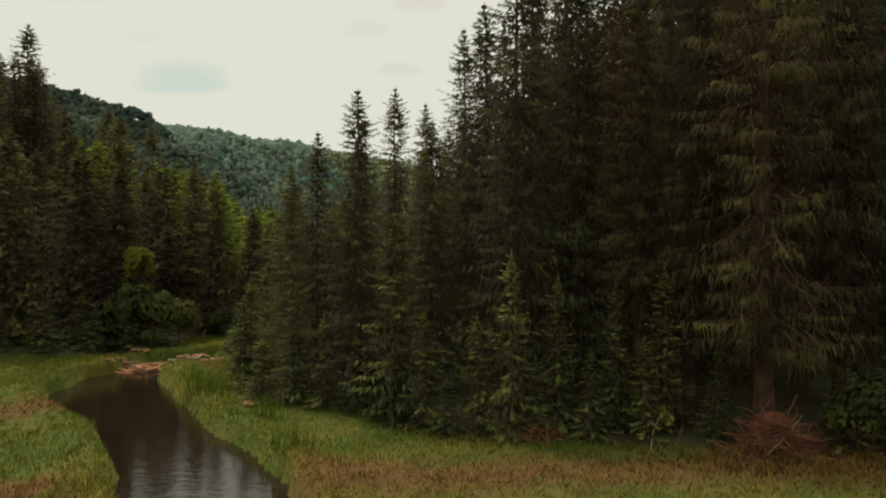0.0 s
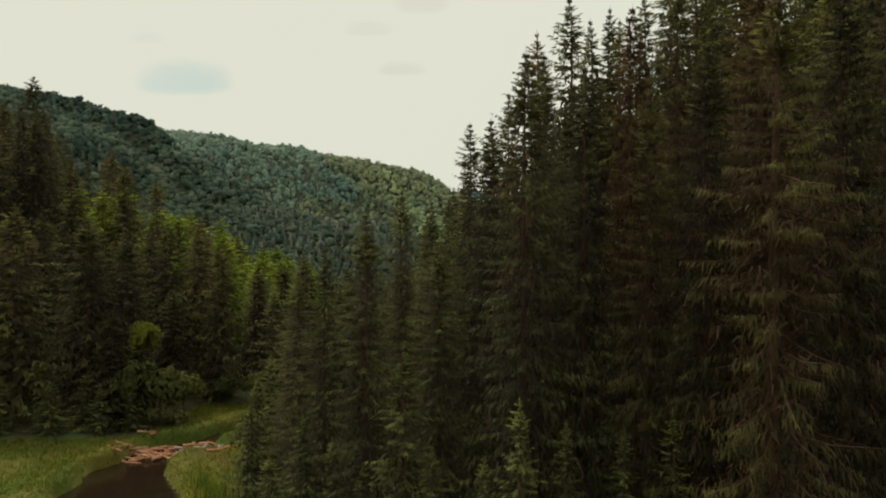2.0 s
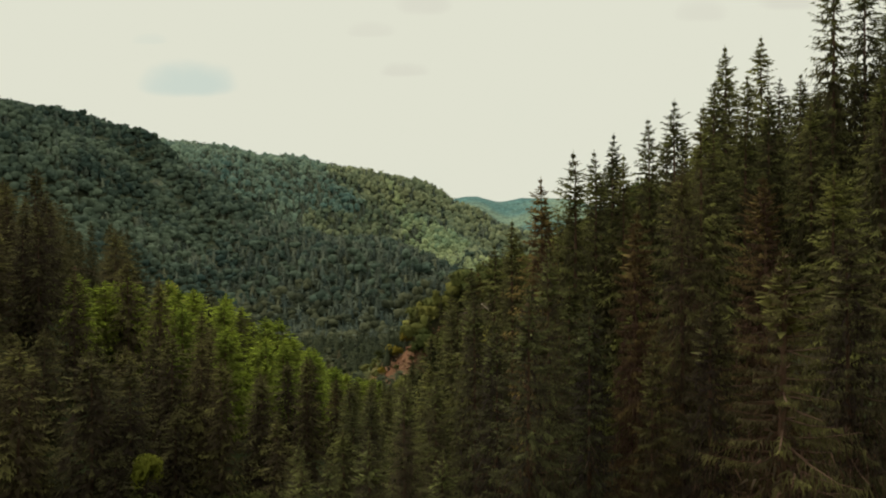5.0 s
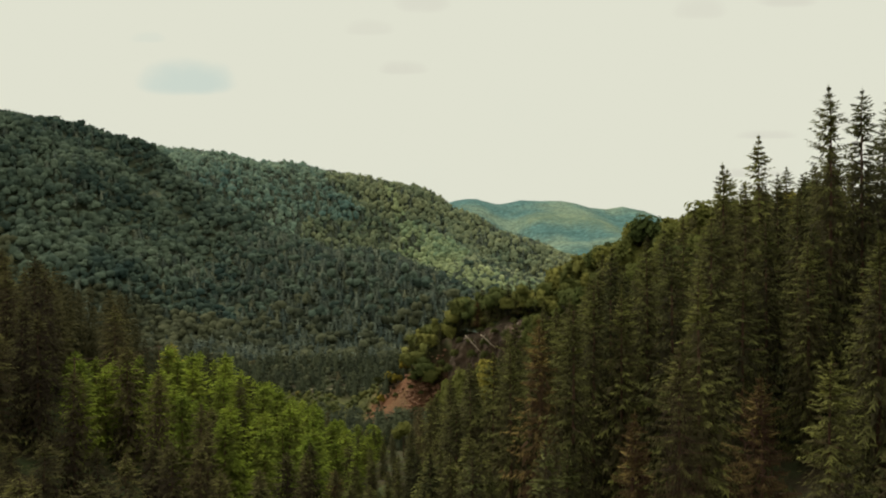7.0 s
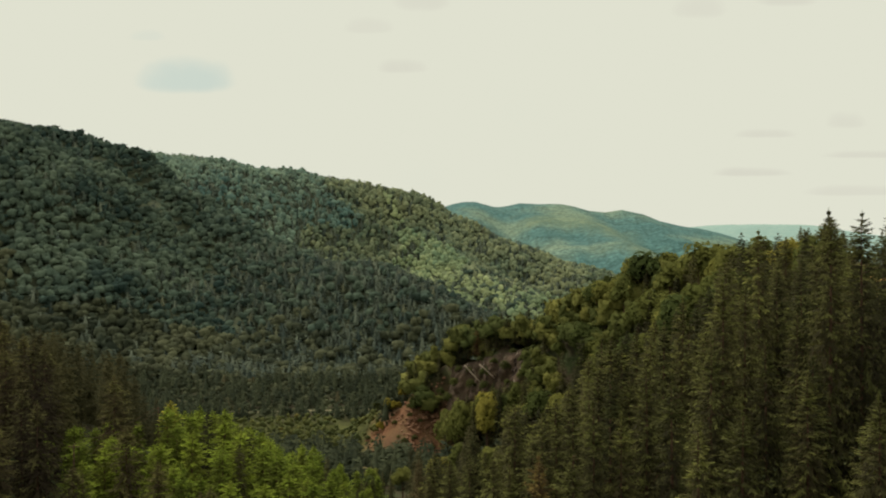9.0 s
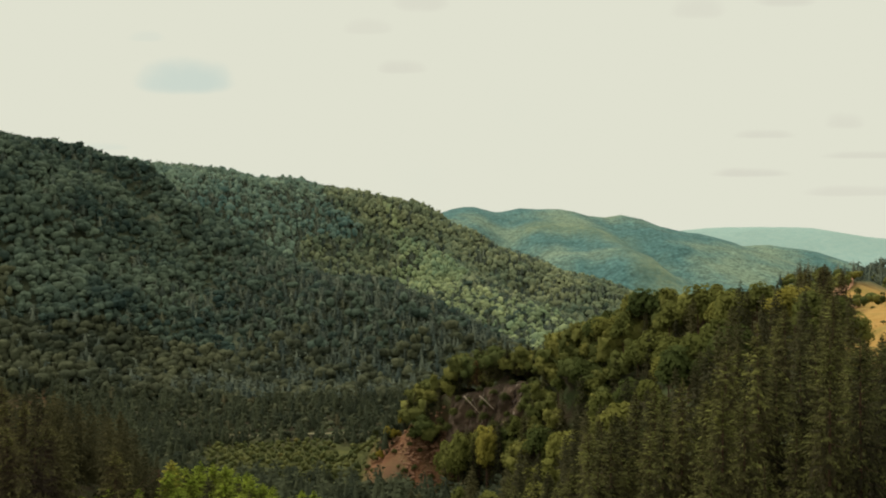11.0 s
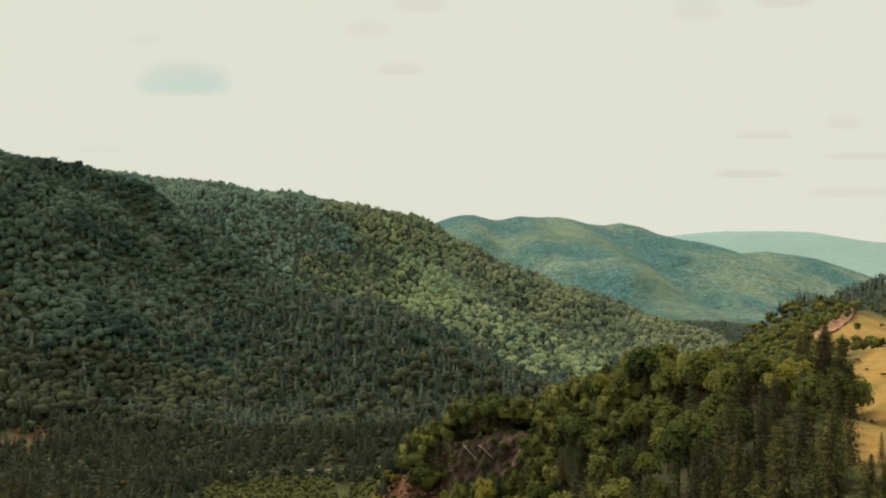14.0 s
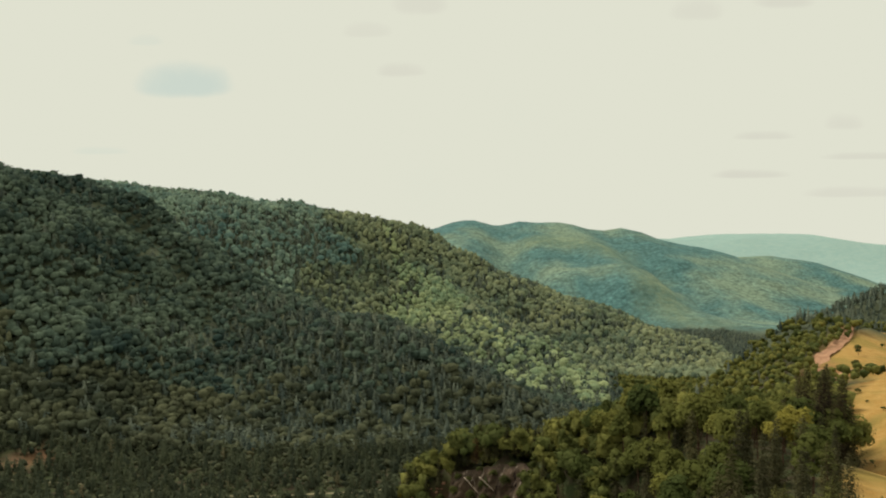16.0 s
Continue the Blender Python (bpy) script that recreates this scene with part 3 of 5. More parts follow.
def bough_spruce(r, h, reach, whorls, per, pairs, spray, hang=0.5, trail=6, low=0.06, droop=1.0, power=0.85, knee=0.7, broad=0.30, inner=260, side_reach=0.32):
    """Crown of a spruce: tiers of drooping boughs, each a ragged frond of paired sprays with trailing twigs below it."""
    n = whorls * per
    u = np.repeat(1 - (1 - np.linspace(0, 1, whorls)) ** 1.08, per)
    tier = np.repeat(r.uniform(0.78, 1.12, whorls), per)
    u = np.clip(u + r.uniform(-0.9, 0.9, n) / whorls * (1 - u) ** 0.5, 0, 0.985)
    z0 = h * (low + (1 - low) * u)
    full = np.minimum((1 - u) / knee, 1) ** power * (0.72 + 0.28 * np.minimum(u / 0.1, 1)) * np.minimum(1, 0.30 + (1 - u) / 0.10) + 0.006
    phi = np.tile(np.arange(per) * 2 * np.pi / per, whorls) + np.repeat(r.uniform(0, 6.28, whorls), per) + r.normal(0, 0.25, n)
    # Boughs of one side grow together: full clumps stand out, thin ones lie back.
    vigour = np.clip(0.5 + 0.62 * cell_noise(phi % 6.283 * 1.5, z0 * 13.0 / h, 1.0, float(r.uniform(0, 90))) + r.normal(0, 0.14, n), 0.03, 1.0)
    L = reach * full * tier * (0.58 + 0.56 * vigour) * r.uniform(0.85, 1.1, n)
    rise = (-0.55 + 0.85 * u ** 1.8) * droop + r.normal(0, 0.16, n)
    curl = 0.30 * (1 - u) + 0.05
    out = np.stack([np.cos(phi), np.sin(phi), np.zeros(n)], 1)
    lat = np.stack([-out[:, 1], out[:, 0], out[:, 2]], 1)
    up = np.array([0, 0, 1.0])

    def spine(s):
        p = out[:, None] * (s * L[:, None])[..., None]
        p[..., 2] = z0[:, None] + L[:, None] * (rise[:, None] * s + curl[:, None] * s * s)
        return p

    def leaf(at, way, size, wide, facing):
        """Slim pointed sprays."""
        side = unit(np.cross(way, facing)) * (size * wide)[:, None]
        tip = at + way * size[:, None]
        v = np.stack([at + side * 0.8, tip, at - side * 0.8], 1)
        return v.reshape(-1, 3)

    # Vertex tone: new growth plus painted highlight on full clumps, none inside.
    parts, ways, fresh_light = [], [], []
    s = np.linspace(0.22, 0.97, pairs)[None] + r.uniform(-0.06, 0.06, (n, pairs))
    for sign in (-1.0, 1.0):
        at = spine(s).reshape(-1, 3)
        k = np.repeat(np.arange(n), pairs)
        sf = s.ravel()
        m = len(k)
        size = (L[k] * side_reach * (1.08 - 0.8 * sf) + spray * 0.6) * r.uniform(0.6, 1.25, m) * np.minimum(1, 0.22 + (1 - u[k]) / 0.13)
        way = unit(out[k] * r.uniform(0.3, 0.95, m)[:, None] + sign * lat[k] * r.uniform(0.1, 0.9, m)[:, None] * (1.15 - 0.6 * sf)[:, None]
                   + up * (0.5 * rise[k] - (0.25 + hang) * r.uniform(0.2, 1.1, m) * (1 - 0.75 * u[k]))[:, None])
        facing = unit(up * 0.45 + out[k] * 0.9 + sign * lat[k] * 0.3 + 0.45 * r.normal(size=(m, 3)))
        parts.append(leaf(at, way, size, broad * r.uniform(0.7, 1.2, m), facing))
        ways.append(np.repeat(unit(up * 0.9 + out[k] * 0.7 + sign * lat[k] * 0.35), len(parts[-1]) // m, 0))
        fresh_light.append(np.tile([0.35, 1.0, 0.35], m) * np.repeat(vigour[k] * (0.35 + 0.65 * sf) * r.uniform(0.8, 1.2, m), 3))
    if trail:
        s = r.uniform(0.25, 1.0, (n, trail)) ** 0.8
        at = spine(s).reshape(-1, 3)
        k = np.repeat(np.arange(n), trail)
        m = len(k)
        at = at + lat[k] * (r.normal(0, 0.10, m) * L[k])[:, None]
        size = (spray + 0.12) * (0.5 + hang) * r.uniform(0.4, 1.3, m) * np.minimum(1, 0.2 + (1 - u[k]) * 1.3)
        way = unit(out[k] * r.uniform(0.0, 0.5, m)[:, None] + lat[k] * r.normal(0, 0.22, m)[:, None] - up)
        facing = unit(out[k] + 0.8 * r.normal(size=(m, 3)) * (1, 1, 0.2))
        side = unit(np.cross(way, facing)) * (spray * 0.07 + 0.012)
        v = np.stack([at - side, at + side, at + way * size[:, None]], 1).reshape(-1, 3)
        parts.append(v), ways.append(np.repeat(unit(out[k] + up * 0.15), 3, 0)), fresh_light.append(np.tile([0.2, 0.2, 0.6], m) * np.repeat(vigour[k], 3))
    # The leader, and the dense ragged body of inner boughs about the stem.
    top = blades(np.array([[0, 0, h * 0.95]] * 4), unit(np.array([[0, 0, 1.0], [0.05, 0, 1], [0, 0.06, 1], [-0.05, -0.04, 1]])), np.full(4, h * 0.055), np.full(4, 0.011 * reach + 0.05), r)[0]
    parts.append(top), ways.append(np.tile(up, (len(top), 1))), fresh_light.append(np.full(len(top), 0.6))
    m = int(inner)
    q = 1 - np.sqrt(r.uniform(0.0004, 1, m))
    ang = r.uniform(0, 6.283, m)
    o = np.stack([np.cos(ang), np.sin(ang), np.zeros(m)], 1)
    wide = reach * np.minimum((1 - q) / knee, 1) ** power
    at = o * (wide * r.uniform(0.12, 0.55, m))[:, None] + up * (h * (low + (1 - low) * q))[:, None]
    size = np.minimum(0.22 * wide + 0.2, spray * 1.55) * r.uniform(0.7, 1.4, m)
    way = unit(o * r.uniform(0.2, 0.8, m)[:, None] + 0.4 * r.normal(size=(m, 3)) * (1, 1, 0.3) - up * r.uniform(0.5, 1.0, m)[:, None])
    parts.append(leaf(at, way, size, np.full(m, broad * 1.25), unit(o + 0.35 * up + 0.3 * r.normal(size=(m, 3)))))
    ways.append(np.repeat(unit(o + 0.3 * up), 3, 0)), fresh_light.append(np.zeros(3 * m))
    # Short shoots that close the tip.
    m = min(150, inner // 3)
    q = r.uniform(0.84, 0.985, m)
    ang = r.uniform(0, 6.283, m)
    o = np.stack([np.cos(ang), np.sin(ang), np.zeros(m)], 1)
    wide = reach * ((1 - q) / knee) ** power * np.minimum(1, 0.30 + (1 - q) / 0.10)
    at = o * (wide * r.uniform(0.0, 0.4, m))[:, None] + up * (h * (low + (1 - low) * q))[:, None]
    parts.append(leaf(at, unit(o + up * r.uniform(-0.3, 0.35, m)[:, None]), wide * r.uniform(0.25, 0.55, m), np.full(m, 0.3), unit(o + up + 0.5 * r.normal(size=(m, 3)))))
    ways.append(np.repeat(unit(o + up), 3, 0)), fresh_light.append(np.tile([0.3, 0.9, 0.3], m))
    v = np.concatenate(parts).reshape(-1, 3, 3)
    ref = np.concatenate(ways).reshape(-1, 3, 3)
    nrm = unit(np.cross(v[:, 1] - v[:, 0], v[:, 2] - v[:, 0]))
    flip = (nrm * ref[:, 0]).sum(1) < 0
    fr = np.concatenate(fresh_light).reshape(-1, 3)
    v[flip], ref[flip], fr[flip] = v[flip][:, [1, 0, 2]], ref[flip][:, [1, 0, 2]], fr[flip][:, [1, 0, 2]]
    nrm[flip] *= -1
    lean = unit(nrm[:, None] + 0.85 * ref).reshape(-1, 3)
    v = v.reshape(-1, 3)
    bough = [np.array([(0, 0, z0[k]), (0.5 * L[k] * out[k, 0], 0.5 * L[k] * out[k, 1], z0[k] + L[k] * (0.5 * rise[k] + 0.25 * curl[k])),
                       (L[k] * out[k, 0], L[k] * out[k, 1], z0[k] + L[k] * (rise[k] + curl[k]))]) for k in range(n)]
    return (v, np.arange(len(v)).reshape(-1, 3), lean, fr.ravel()), bough


def trunk_shape(r, h, thick, boughs=(), sides=8, bend=0.15):
    zs = np.linspace(-0.6, h * 0.97, 9)
    path = np.stack([bend * np.sin(zs / h * 3 + r.uniform(0, 6)), bend * np.cos(zs / h * 2.3 + r.uniform(0, 6)), zs], 1)
    rad = thick * (1 - np.clip(zs / h, 0, 1)) ** 0.8 + 0.02
    rad[0] *= 1.5
    return join([tube(path, rad, sides)] + [tube(b, (thick * 0.16, thick * 0.10, 0.012), 3) for b in boughs])


def broadleaf_shape(r, h, wide, clumps, leaves, size, low=0.3):
    """Crown of a broadleaf: leaf sprays over many clumps, flat to the clump's skin."""
    c = unit(r.normal(size=(clumps, 3)))
    c[:, 2] = np.abs(c[:, 2]) * 1.15 - 0.35
    rad = r.uniform(0.45, 0.85, clumps)
    mid = h * (low + (1 - low) * 0.5)
    tall = h * (1 - low) * 0.5
    centre = c * rad[:, None] * (wide, wide, tall) + (0, 0, mid)
    ball = wide * r.uniform(0.28, 0.48, clumps)
    d = unit(r.normal(size=(clumps, leaves, 3)) + (0, 0, 0.45))
    at = centre[:, None] + d * ball[:, None, None] * r.uniform(0.75, 1.08, (clumps, leaves))[..., None]
    way = unit(unit(np.cross(d, r.normal(size=d.shape))) + 0.16 * r.normal(size=d.shape))
    d, way, at = d.reshape(-1, 3), way.reshape(-1, 3), at.reshape(-1, 3)
    side = unit(np.cross(way, d + 0.2 * r.normal(size=d.shape)))
    ln = size * r.uniform(0.6, 1.4, len(at))
    v = np.stack([at - side * ln[:, None] * 0.45 - way * ln[:, None] * 0.4, at + side * ln[:, None] * 0.45 - way * ln[:, None] * 0.4,
                  at + way * ln[:, None] * 0.6], 1).reshape(-1, 3)
    limbs = [np.array([(0, 0, h * low * 0.7), centre[k] * (0.5, 0.5, 0.75), centre[k]]) for k in range(min(clumps, 5))]
    return soften(v, np.arange(len(v)).reshape(-1, 3), np.repeat(centre, leaves, 0) * 0.6 + np.array([0, 0, mid]) * 0.4, wide * 0.5, wide * 0.5, 2.6), limbs


def place(x, y, turn=0.0, sx=1.0, sz=1.0, sink=0.15, lean=0.0):
    z = float(land(x, y)) - sink
    return Matrix.Translation((x, y, z)) @ Euler((lean, lean * 0.6, turn)).to_matrix().to_4x4() @ Matrix.Diagonal((sx, sx, sz, 1))


class Kind:
    """A kind of tree with a few forms; each new one is a copy of a form, set to a height."""

    def __init__(self, name, forms, category, group):
        self.name, self.forms, self.category, self.group = name, forms, category, group
        self.first = [None] * len(forms)

    def plant(self, x, y, height, label, k=None, girth=1.0, lean=0.0):
        k = int(rng.integers(len(self.forms))) if k is None else k % len(self.forms)
        h, trunk, crown, words = self.forms[k]
        s = height / h
        girth *= (h / height) ** 0.35
        m = place(x, y, float(rng.uniform(0, 6.28)), s * girth, s, 0.15, lean)
        if self.first[k] is None:
            ob = new(self.name)
            part("trunk", trunk, ob)
            part("crown", crown, ob)
            ob.matrix_basis = m
            self.first[k] = ob
        else:
            ob = copy_thing(self.first[k], Matrix.Identity(4))
            ob.matrix_basis = m
        return tagged(ob, label, self.category, self.group)


def dead_twigs(r, boughs, count):
    """Bare brown twigs that hang inside the lower crown."""
    k = r.integers(0, int(len(boughs) * 0.62), count)
    b = np.array(boughs)[k]
    t = r.uniform(0.1, 0.75, count)[:, None]
    at = b[:, 0] + (b[:, 2] - b[:, 0]) * t
    at = at + r.normal(0, 0.25, at.shape)
    way = unit(np.stack([r.normal(0, 0.5, count), r.normal(0, 0.5, count), -np.ones(count)], 1))
    return blades(at, way, r.uniform(0.4, 1.3, count), np.full(count, 0.07), r)


def forms_of(count, h, mat, seed, bare=14, thick=0.2, dead=0, **kw):
    made = []
    for k in range(count):
        r = np.random.default_rng(seed + k)
        (v, f, lean, fresh_light), boughs = bough_spruce(r, h, **{**kw, "reach": kw["reach"] * r.uniform(0.88, 1.12)})
        some = [boughs[int(i)] for i in r.choice(len(boughs), min(bare, len(boughs)), False)]
        made.append((h, mesh_np("trunk", *join([trunk_shape(r, h, thick, some)] + ([dead_twigs(r, boughs, dead)] if dead else [])), BARK),
                     mesh_np("crown", v, f, mat, lean=lean, masks={"fresh_light": fresh_light}), ""))
    return made


HERO = Kind("spruce_tree", forms_of(6, 27.0, OLD_SPRUCE, 100, bare=46, thick=0.27, dead=1300, reach=5.4, whorls=42, per=9, pairs=20, spray=0.32, hang=0.9, trail=24, inner=2200,
                                    low=0.10, droop=1.05, power=0.58, knee=0.95, broad=0.125, side_reach=0.09), "tree", "spruces at the edge of the wood")
OLD = Kind("spruce_tree", forms_of(1, 28.0, OLD_SPRUCE, 111, bare=150, thick=0.40, dead=1800, reach=4.9, whorls=36, per=6, pairs=20, spray=0.32, hang=1.0, trail=40, inner=900,
                                   low=0.16, droop=1.15, power=0.5, knee=0.9, broad=0.12, side_reach=0.09), "tree", "spruces at the edge of the wood")
GREEN = Kind("spruce_tree", forms_of(4, 27.0, EDGE_SPRUCE, 120, bare=30, thick=0.25, dead=600, reach=5.3, whorls=44, per=9, pairs=15, spray=0.37, hang=0.7, trail=14, inner=1600,
                                     low=0.06, power=0.58, knee=0.95, broad=0.14, side_reach=0.11), "tree", "spruces at the edge of the wood")
SMALL = Kind("young_spruce_tree", forms_of(4, 8.0, YOUNG, 200, bare=20, thick=0.08, reach=2.1, whorls=20, per=8, pairs=9, spray=0.24, hang=0.35, trail=2, inner=450,
                                           low=0.02, droop=0.75, power=0.75, knee=0.95, broad=0.15, side_reach=0.2), "tree", "young spruces at the edge of the wood")
MEDIUM = Kind("spruce_tree", forms_of(6, 26.0, SPRUCE, 250, bare=12, thick=0.24, dead=80, reach=5.5, whorls=40, per=8, pairs=6, spray=0.56, hang=0.55, trail=5, inner=550,
                                      low=0.05, droop=0.95, power=0.68, knee=0.95, broad=0.22, side_reach=0.16), "tree", "spruces on the slope")
MID = Kind("spruce_tree", forms_of(6, 26.0, SPRUCE, 300, bare=3, thick=0.2, reach=5.6, whorls=36, per=7, pairs=4, spray=0.8, hang=0.55, trail=2,
                                   low=0.08, droop=0.95, power=0.72, knee=0.95, broad=0.28, side_reach=0.19), "tree", "spruces on the slope")
DARK = Kind("spruce_tree", forms_of(5, 26.0, LEFT_SPRUCE, 350, bare=3, thick=0.2, reach=6.0, whorls=34, per=7, pairs=5, spray=0.68, hang=0.55, trail=2, inner=420,
                                    low=0.06, power=0.58, knee=0.95, broad=0.24, side_reach=0.19), "tree", "spruces of the valley wood")
LARCHES = Kind("larch_tree", forms_of(5, 16.0, LARCH, 400, bare=5, thick=0.18, reach=4.1, whorls=19, per=7, pairs=4, spray=0.85, hang=0.3, trail=2,
                                      low=0.06, droop=0.4, power=0.55, knee=0.85, broad=0.32, side_reach=0.22), "tree", "bright larches on the slope")


def beech_forms(count, seed):
    made = []
    for k in range(count):
        r = np.random.default_rng(seed + k)
        crown, limbs = broadleaf_shape(r, 14.0, (3.4 if k % 2 else 4.8) * r.uniform(0.9, 1.1), 24, 64, 0.75, 0.16 if k % 2 else 0.26)
        made.append((14.0, mesh_np("trunk", *trunk_shape(r, 10.0, 0.24, limbs), BARK), mesh_np("crown", *crown[:2], BEECH, lean=unit(crown[2] + (0, 0, 0.8))), ""))
    return made


BEECHES = Kind("broadleaf_tree", beech_forms(6, 500), "tree", "broadleaf trees on the spur")

# Spruces at the wood's edge: x, y, height of the top.
FRONT = [(14.4, 35.4, 28.7, 1.15), (12.3, 38.4, 26.9, 0.95), (9.6, 38.9, 24.6, 0.8), (3.8, 40.2, 27.0, 1.0), (-4.6, 43.2, 18.9, 1.0), (2.4, 46.5, 24.6, 1.0),
         (-3.1, 52, 20.8, 0.85), (-1.2, 55, 20.3, 0.8), (-7.2, 46, 17.0, 0.9), (18.4, 37.5, 30, 1.1), (7.0, 41.5, 26.5, 0.9), (-0.6, 45.2, 17.5, 1.1),
         (-9.6, 50.5, 15.5, 1.0), (17.7, 46, 33, 1.0), (22, 39.5, 31, 1.1), (10.5, 46, 31, 0.95), (5.8, 49, 29, 0.9), (14.6, 51, 34.5, 1.0),
         (-6.0, 58, 18.5, 0.9), (-11.5, 60, 14.5, 0.9), (1.5, 57, 26, 0.9)]
YOUNGS = [(3.1, 36.2, 10.4, 1.0), (5.3, 36.8, 9.3, 0.9), (0.2, 37.4, 4.4, 1.5), (-2.6, 42.6, 4.2, 1.0), (-2.4, 40.3, 12.2, 1.35), (-6.4, 43.2, 7.0, 0.9),
          (-10.2, 45.0, 5.4, 1.7), (-4.5, 41.8, 6.0, 1.1), (8.0, 37.0, 9.0, 0.9), (10.2, 36.8, 9.8, 1.0), (9.0, 35.7, 6.6, 1.1), (12.0, 35.0, 6.2, 1.0),
          (1.6, 37.6, 7.4, 1.0), (6.6, 35.8, 6.0, 1.1), (17.2, 34.0, 5.4, 1.7), (19.2, 34.0, 6.2, 1.5), (-0.9, 39.0, 7.5, 1.1), (-8.2, 44.4, 8.0, 1.2),
          (4.2, 36.2, 5.5, 1.2), (-12.4, 49.5, 7.5, 1.3), (-13.2, 55, 8.5, 1.2), (-13.8, 62, 9.0, 1.2)]
# Spruces that stand out on the spur's skyline.
SKYLINE = [(9.2, 61, 36.2, 0.9), (15.0, 70, 37, 0.85), (26.6, 78, 48.5, 0.9), (36, 93, 53.4, 0.9), (18.3, 66, 41, 0.9), (37.3, 72.4, 54.6, 0.9), (33.9, 71.6, 54.8, 0.9),
           (7.2, 65, 34.6, 0.85), (12.8, 72, 37.6, 0.85), (15.2, 75, 39.6, 0.8), (18.4, 75, 41, 0.85), (39, 95, 49, 0.9), (5.7, 75, 31.5, 0.9), (4.6, 85, 29.3, 0.9),
           (2.5, 95, 26.7, 0.9), (0.2, 105, 23.4, 0.9), (10.0, 84.7, 34, 0.9), (12.8, 83.2, 34.2, 0.9), (22.2, 61, 39, 1.0), (31.3, 69, 42, 0.95), (17.7, 56.7, 38.9, 0.95),
           (42, 76, 55, 1.0), (31, 84, 47, 0.9), (23, 70, 43.5, 0.9), (29.5, 66, 41.2, 0.9), (33.5, 77, 45.5, 0.9), (28.5, 72, 43.0, 0.85)]
FRONT_LABELS = ["tall old spruce with drooping dark green boughs", "tall dark spruce hung with trailing twigs", "slender dark green spruce at the wood's edge"]
for k, (x, y, top, girth) in enumerate(FRONT):
    (OLD if k == 0 else HERO if x > 9 else GREEN).plant(x, y, top + 0.2 - float(land(x, y)), FRONT_LABELS[0 if girth >= 1.05 else 1 if girth > 0.9 else 2], k, girth * (0.95 if k == 0 else 0.8))
for k, (x, y, top, girth) in enumerate(YOUNGS):
    SMALL.plant(x, y, top - float(land(x, y)), "bushy young spruce at the meadow's edge" if girth > 1.15 else "young green spruce at the wood's edge", k, girth * 0.88)

for k, (x, y, top, girth) in enumerate(SKYLINE):
    (MEDIUM if y < 80 else MID).plant(x, y, top + 0.3 - float(land(x, y)), "tall pointed spruce standing out on the spur's skyline", k, girth)
for k, (x, y, h) in enumerate([(-29, 66.5, 4.0), (-33, 66, 4.5), (-37, 65.5, 5.0), (-42, 65.5, 4.5), (-27, 68, 3.6), (-46, 66, 5), (-31, 68.5, 5), (-35, 68.5, 5.5), (-40, 68, 6), (-24, 70, 3.2),
                               (-44, 68, 5)]):
    SMALL.plant(x, y, h, "bushy young spruce at the foot of the dark wood", k, 1.5)
taken = [(x, y) for x, y, *_ in FRONT + SKYLINE]


def scatter(box, gap, seed, allow):
    """Places at least gap apart inside a box: a jittered grid."""
    r = np.random.default_rng(seed)
    x0, y0, x1, y1 = box
    gx, gy = np.meshgrid(np.arange(x0, x1, gap), np.arange(y0, y1, gap * 0.9))
    gx = gx + (np.arange(gx.shape[0]) % 2)[:, None] * gap * 0.5
    x = gx.ravel() + r.uniform(-0.33, 0.33, gx.size) * gap
    y = gy.ravel() + r.uniform(-0.33, 0.33, gx.size) * gap
    ok = allow(x, y)
    return np.stack([x[ok], y[ok]], 1)


def apart(points, others, gap):
    if not len(others) or not len(points):
        return points
    o = np.array(others)
    d = np.min(np.hypot(points[:, None, 0] - o[None, :, 0], points[:, None, 1] - o[None, :, 1]), 1)
    return points[d > gap]


def in_view(x, y, wide=0.62):
    return np.abs(x) < wide * y + 6


CLIFF_FOOT = [(36, 273), (2, 307), (-3, 295), (29, 262)]


def right_wood(x, y):
    edge = np.interp(x, EDGE_X, EDGE_Y)
    return (y > edge + 5) & (x > -13 - (y - 60) * 0.06) & (x < np.where(y < 140, 0.6 * y, np.minimum(0.5 * y + 1, 136))) & (x < 102 + (y - 190) * 0.42) & in_view(x, y) & (land(x, y) > -14) & ~inside(x, y, CLIFF_FOOT)


def beech_zone(x, y):
    return step(142, 172, y + 0.25 * (x - 50) + 16 * cell_noise(x, y, 22, 41))


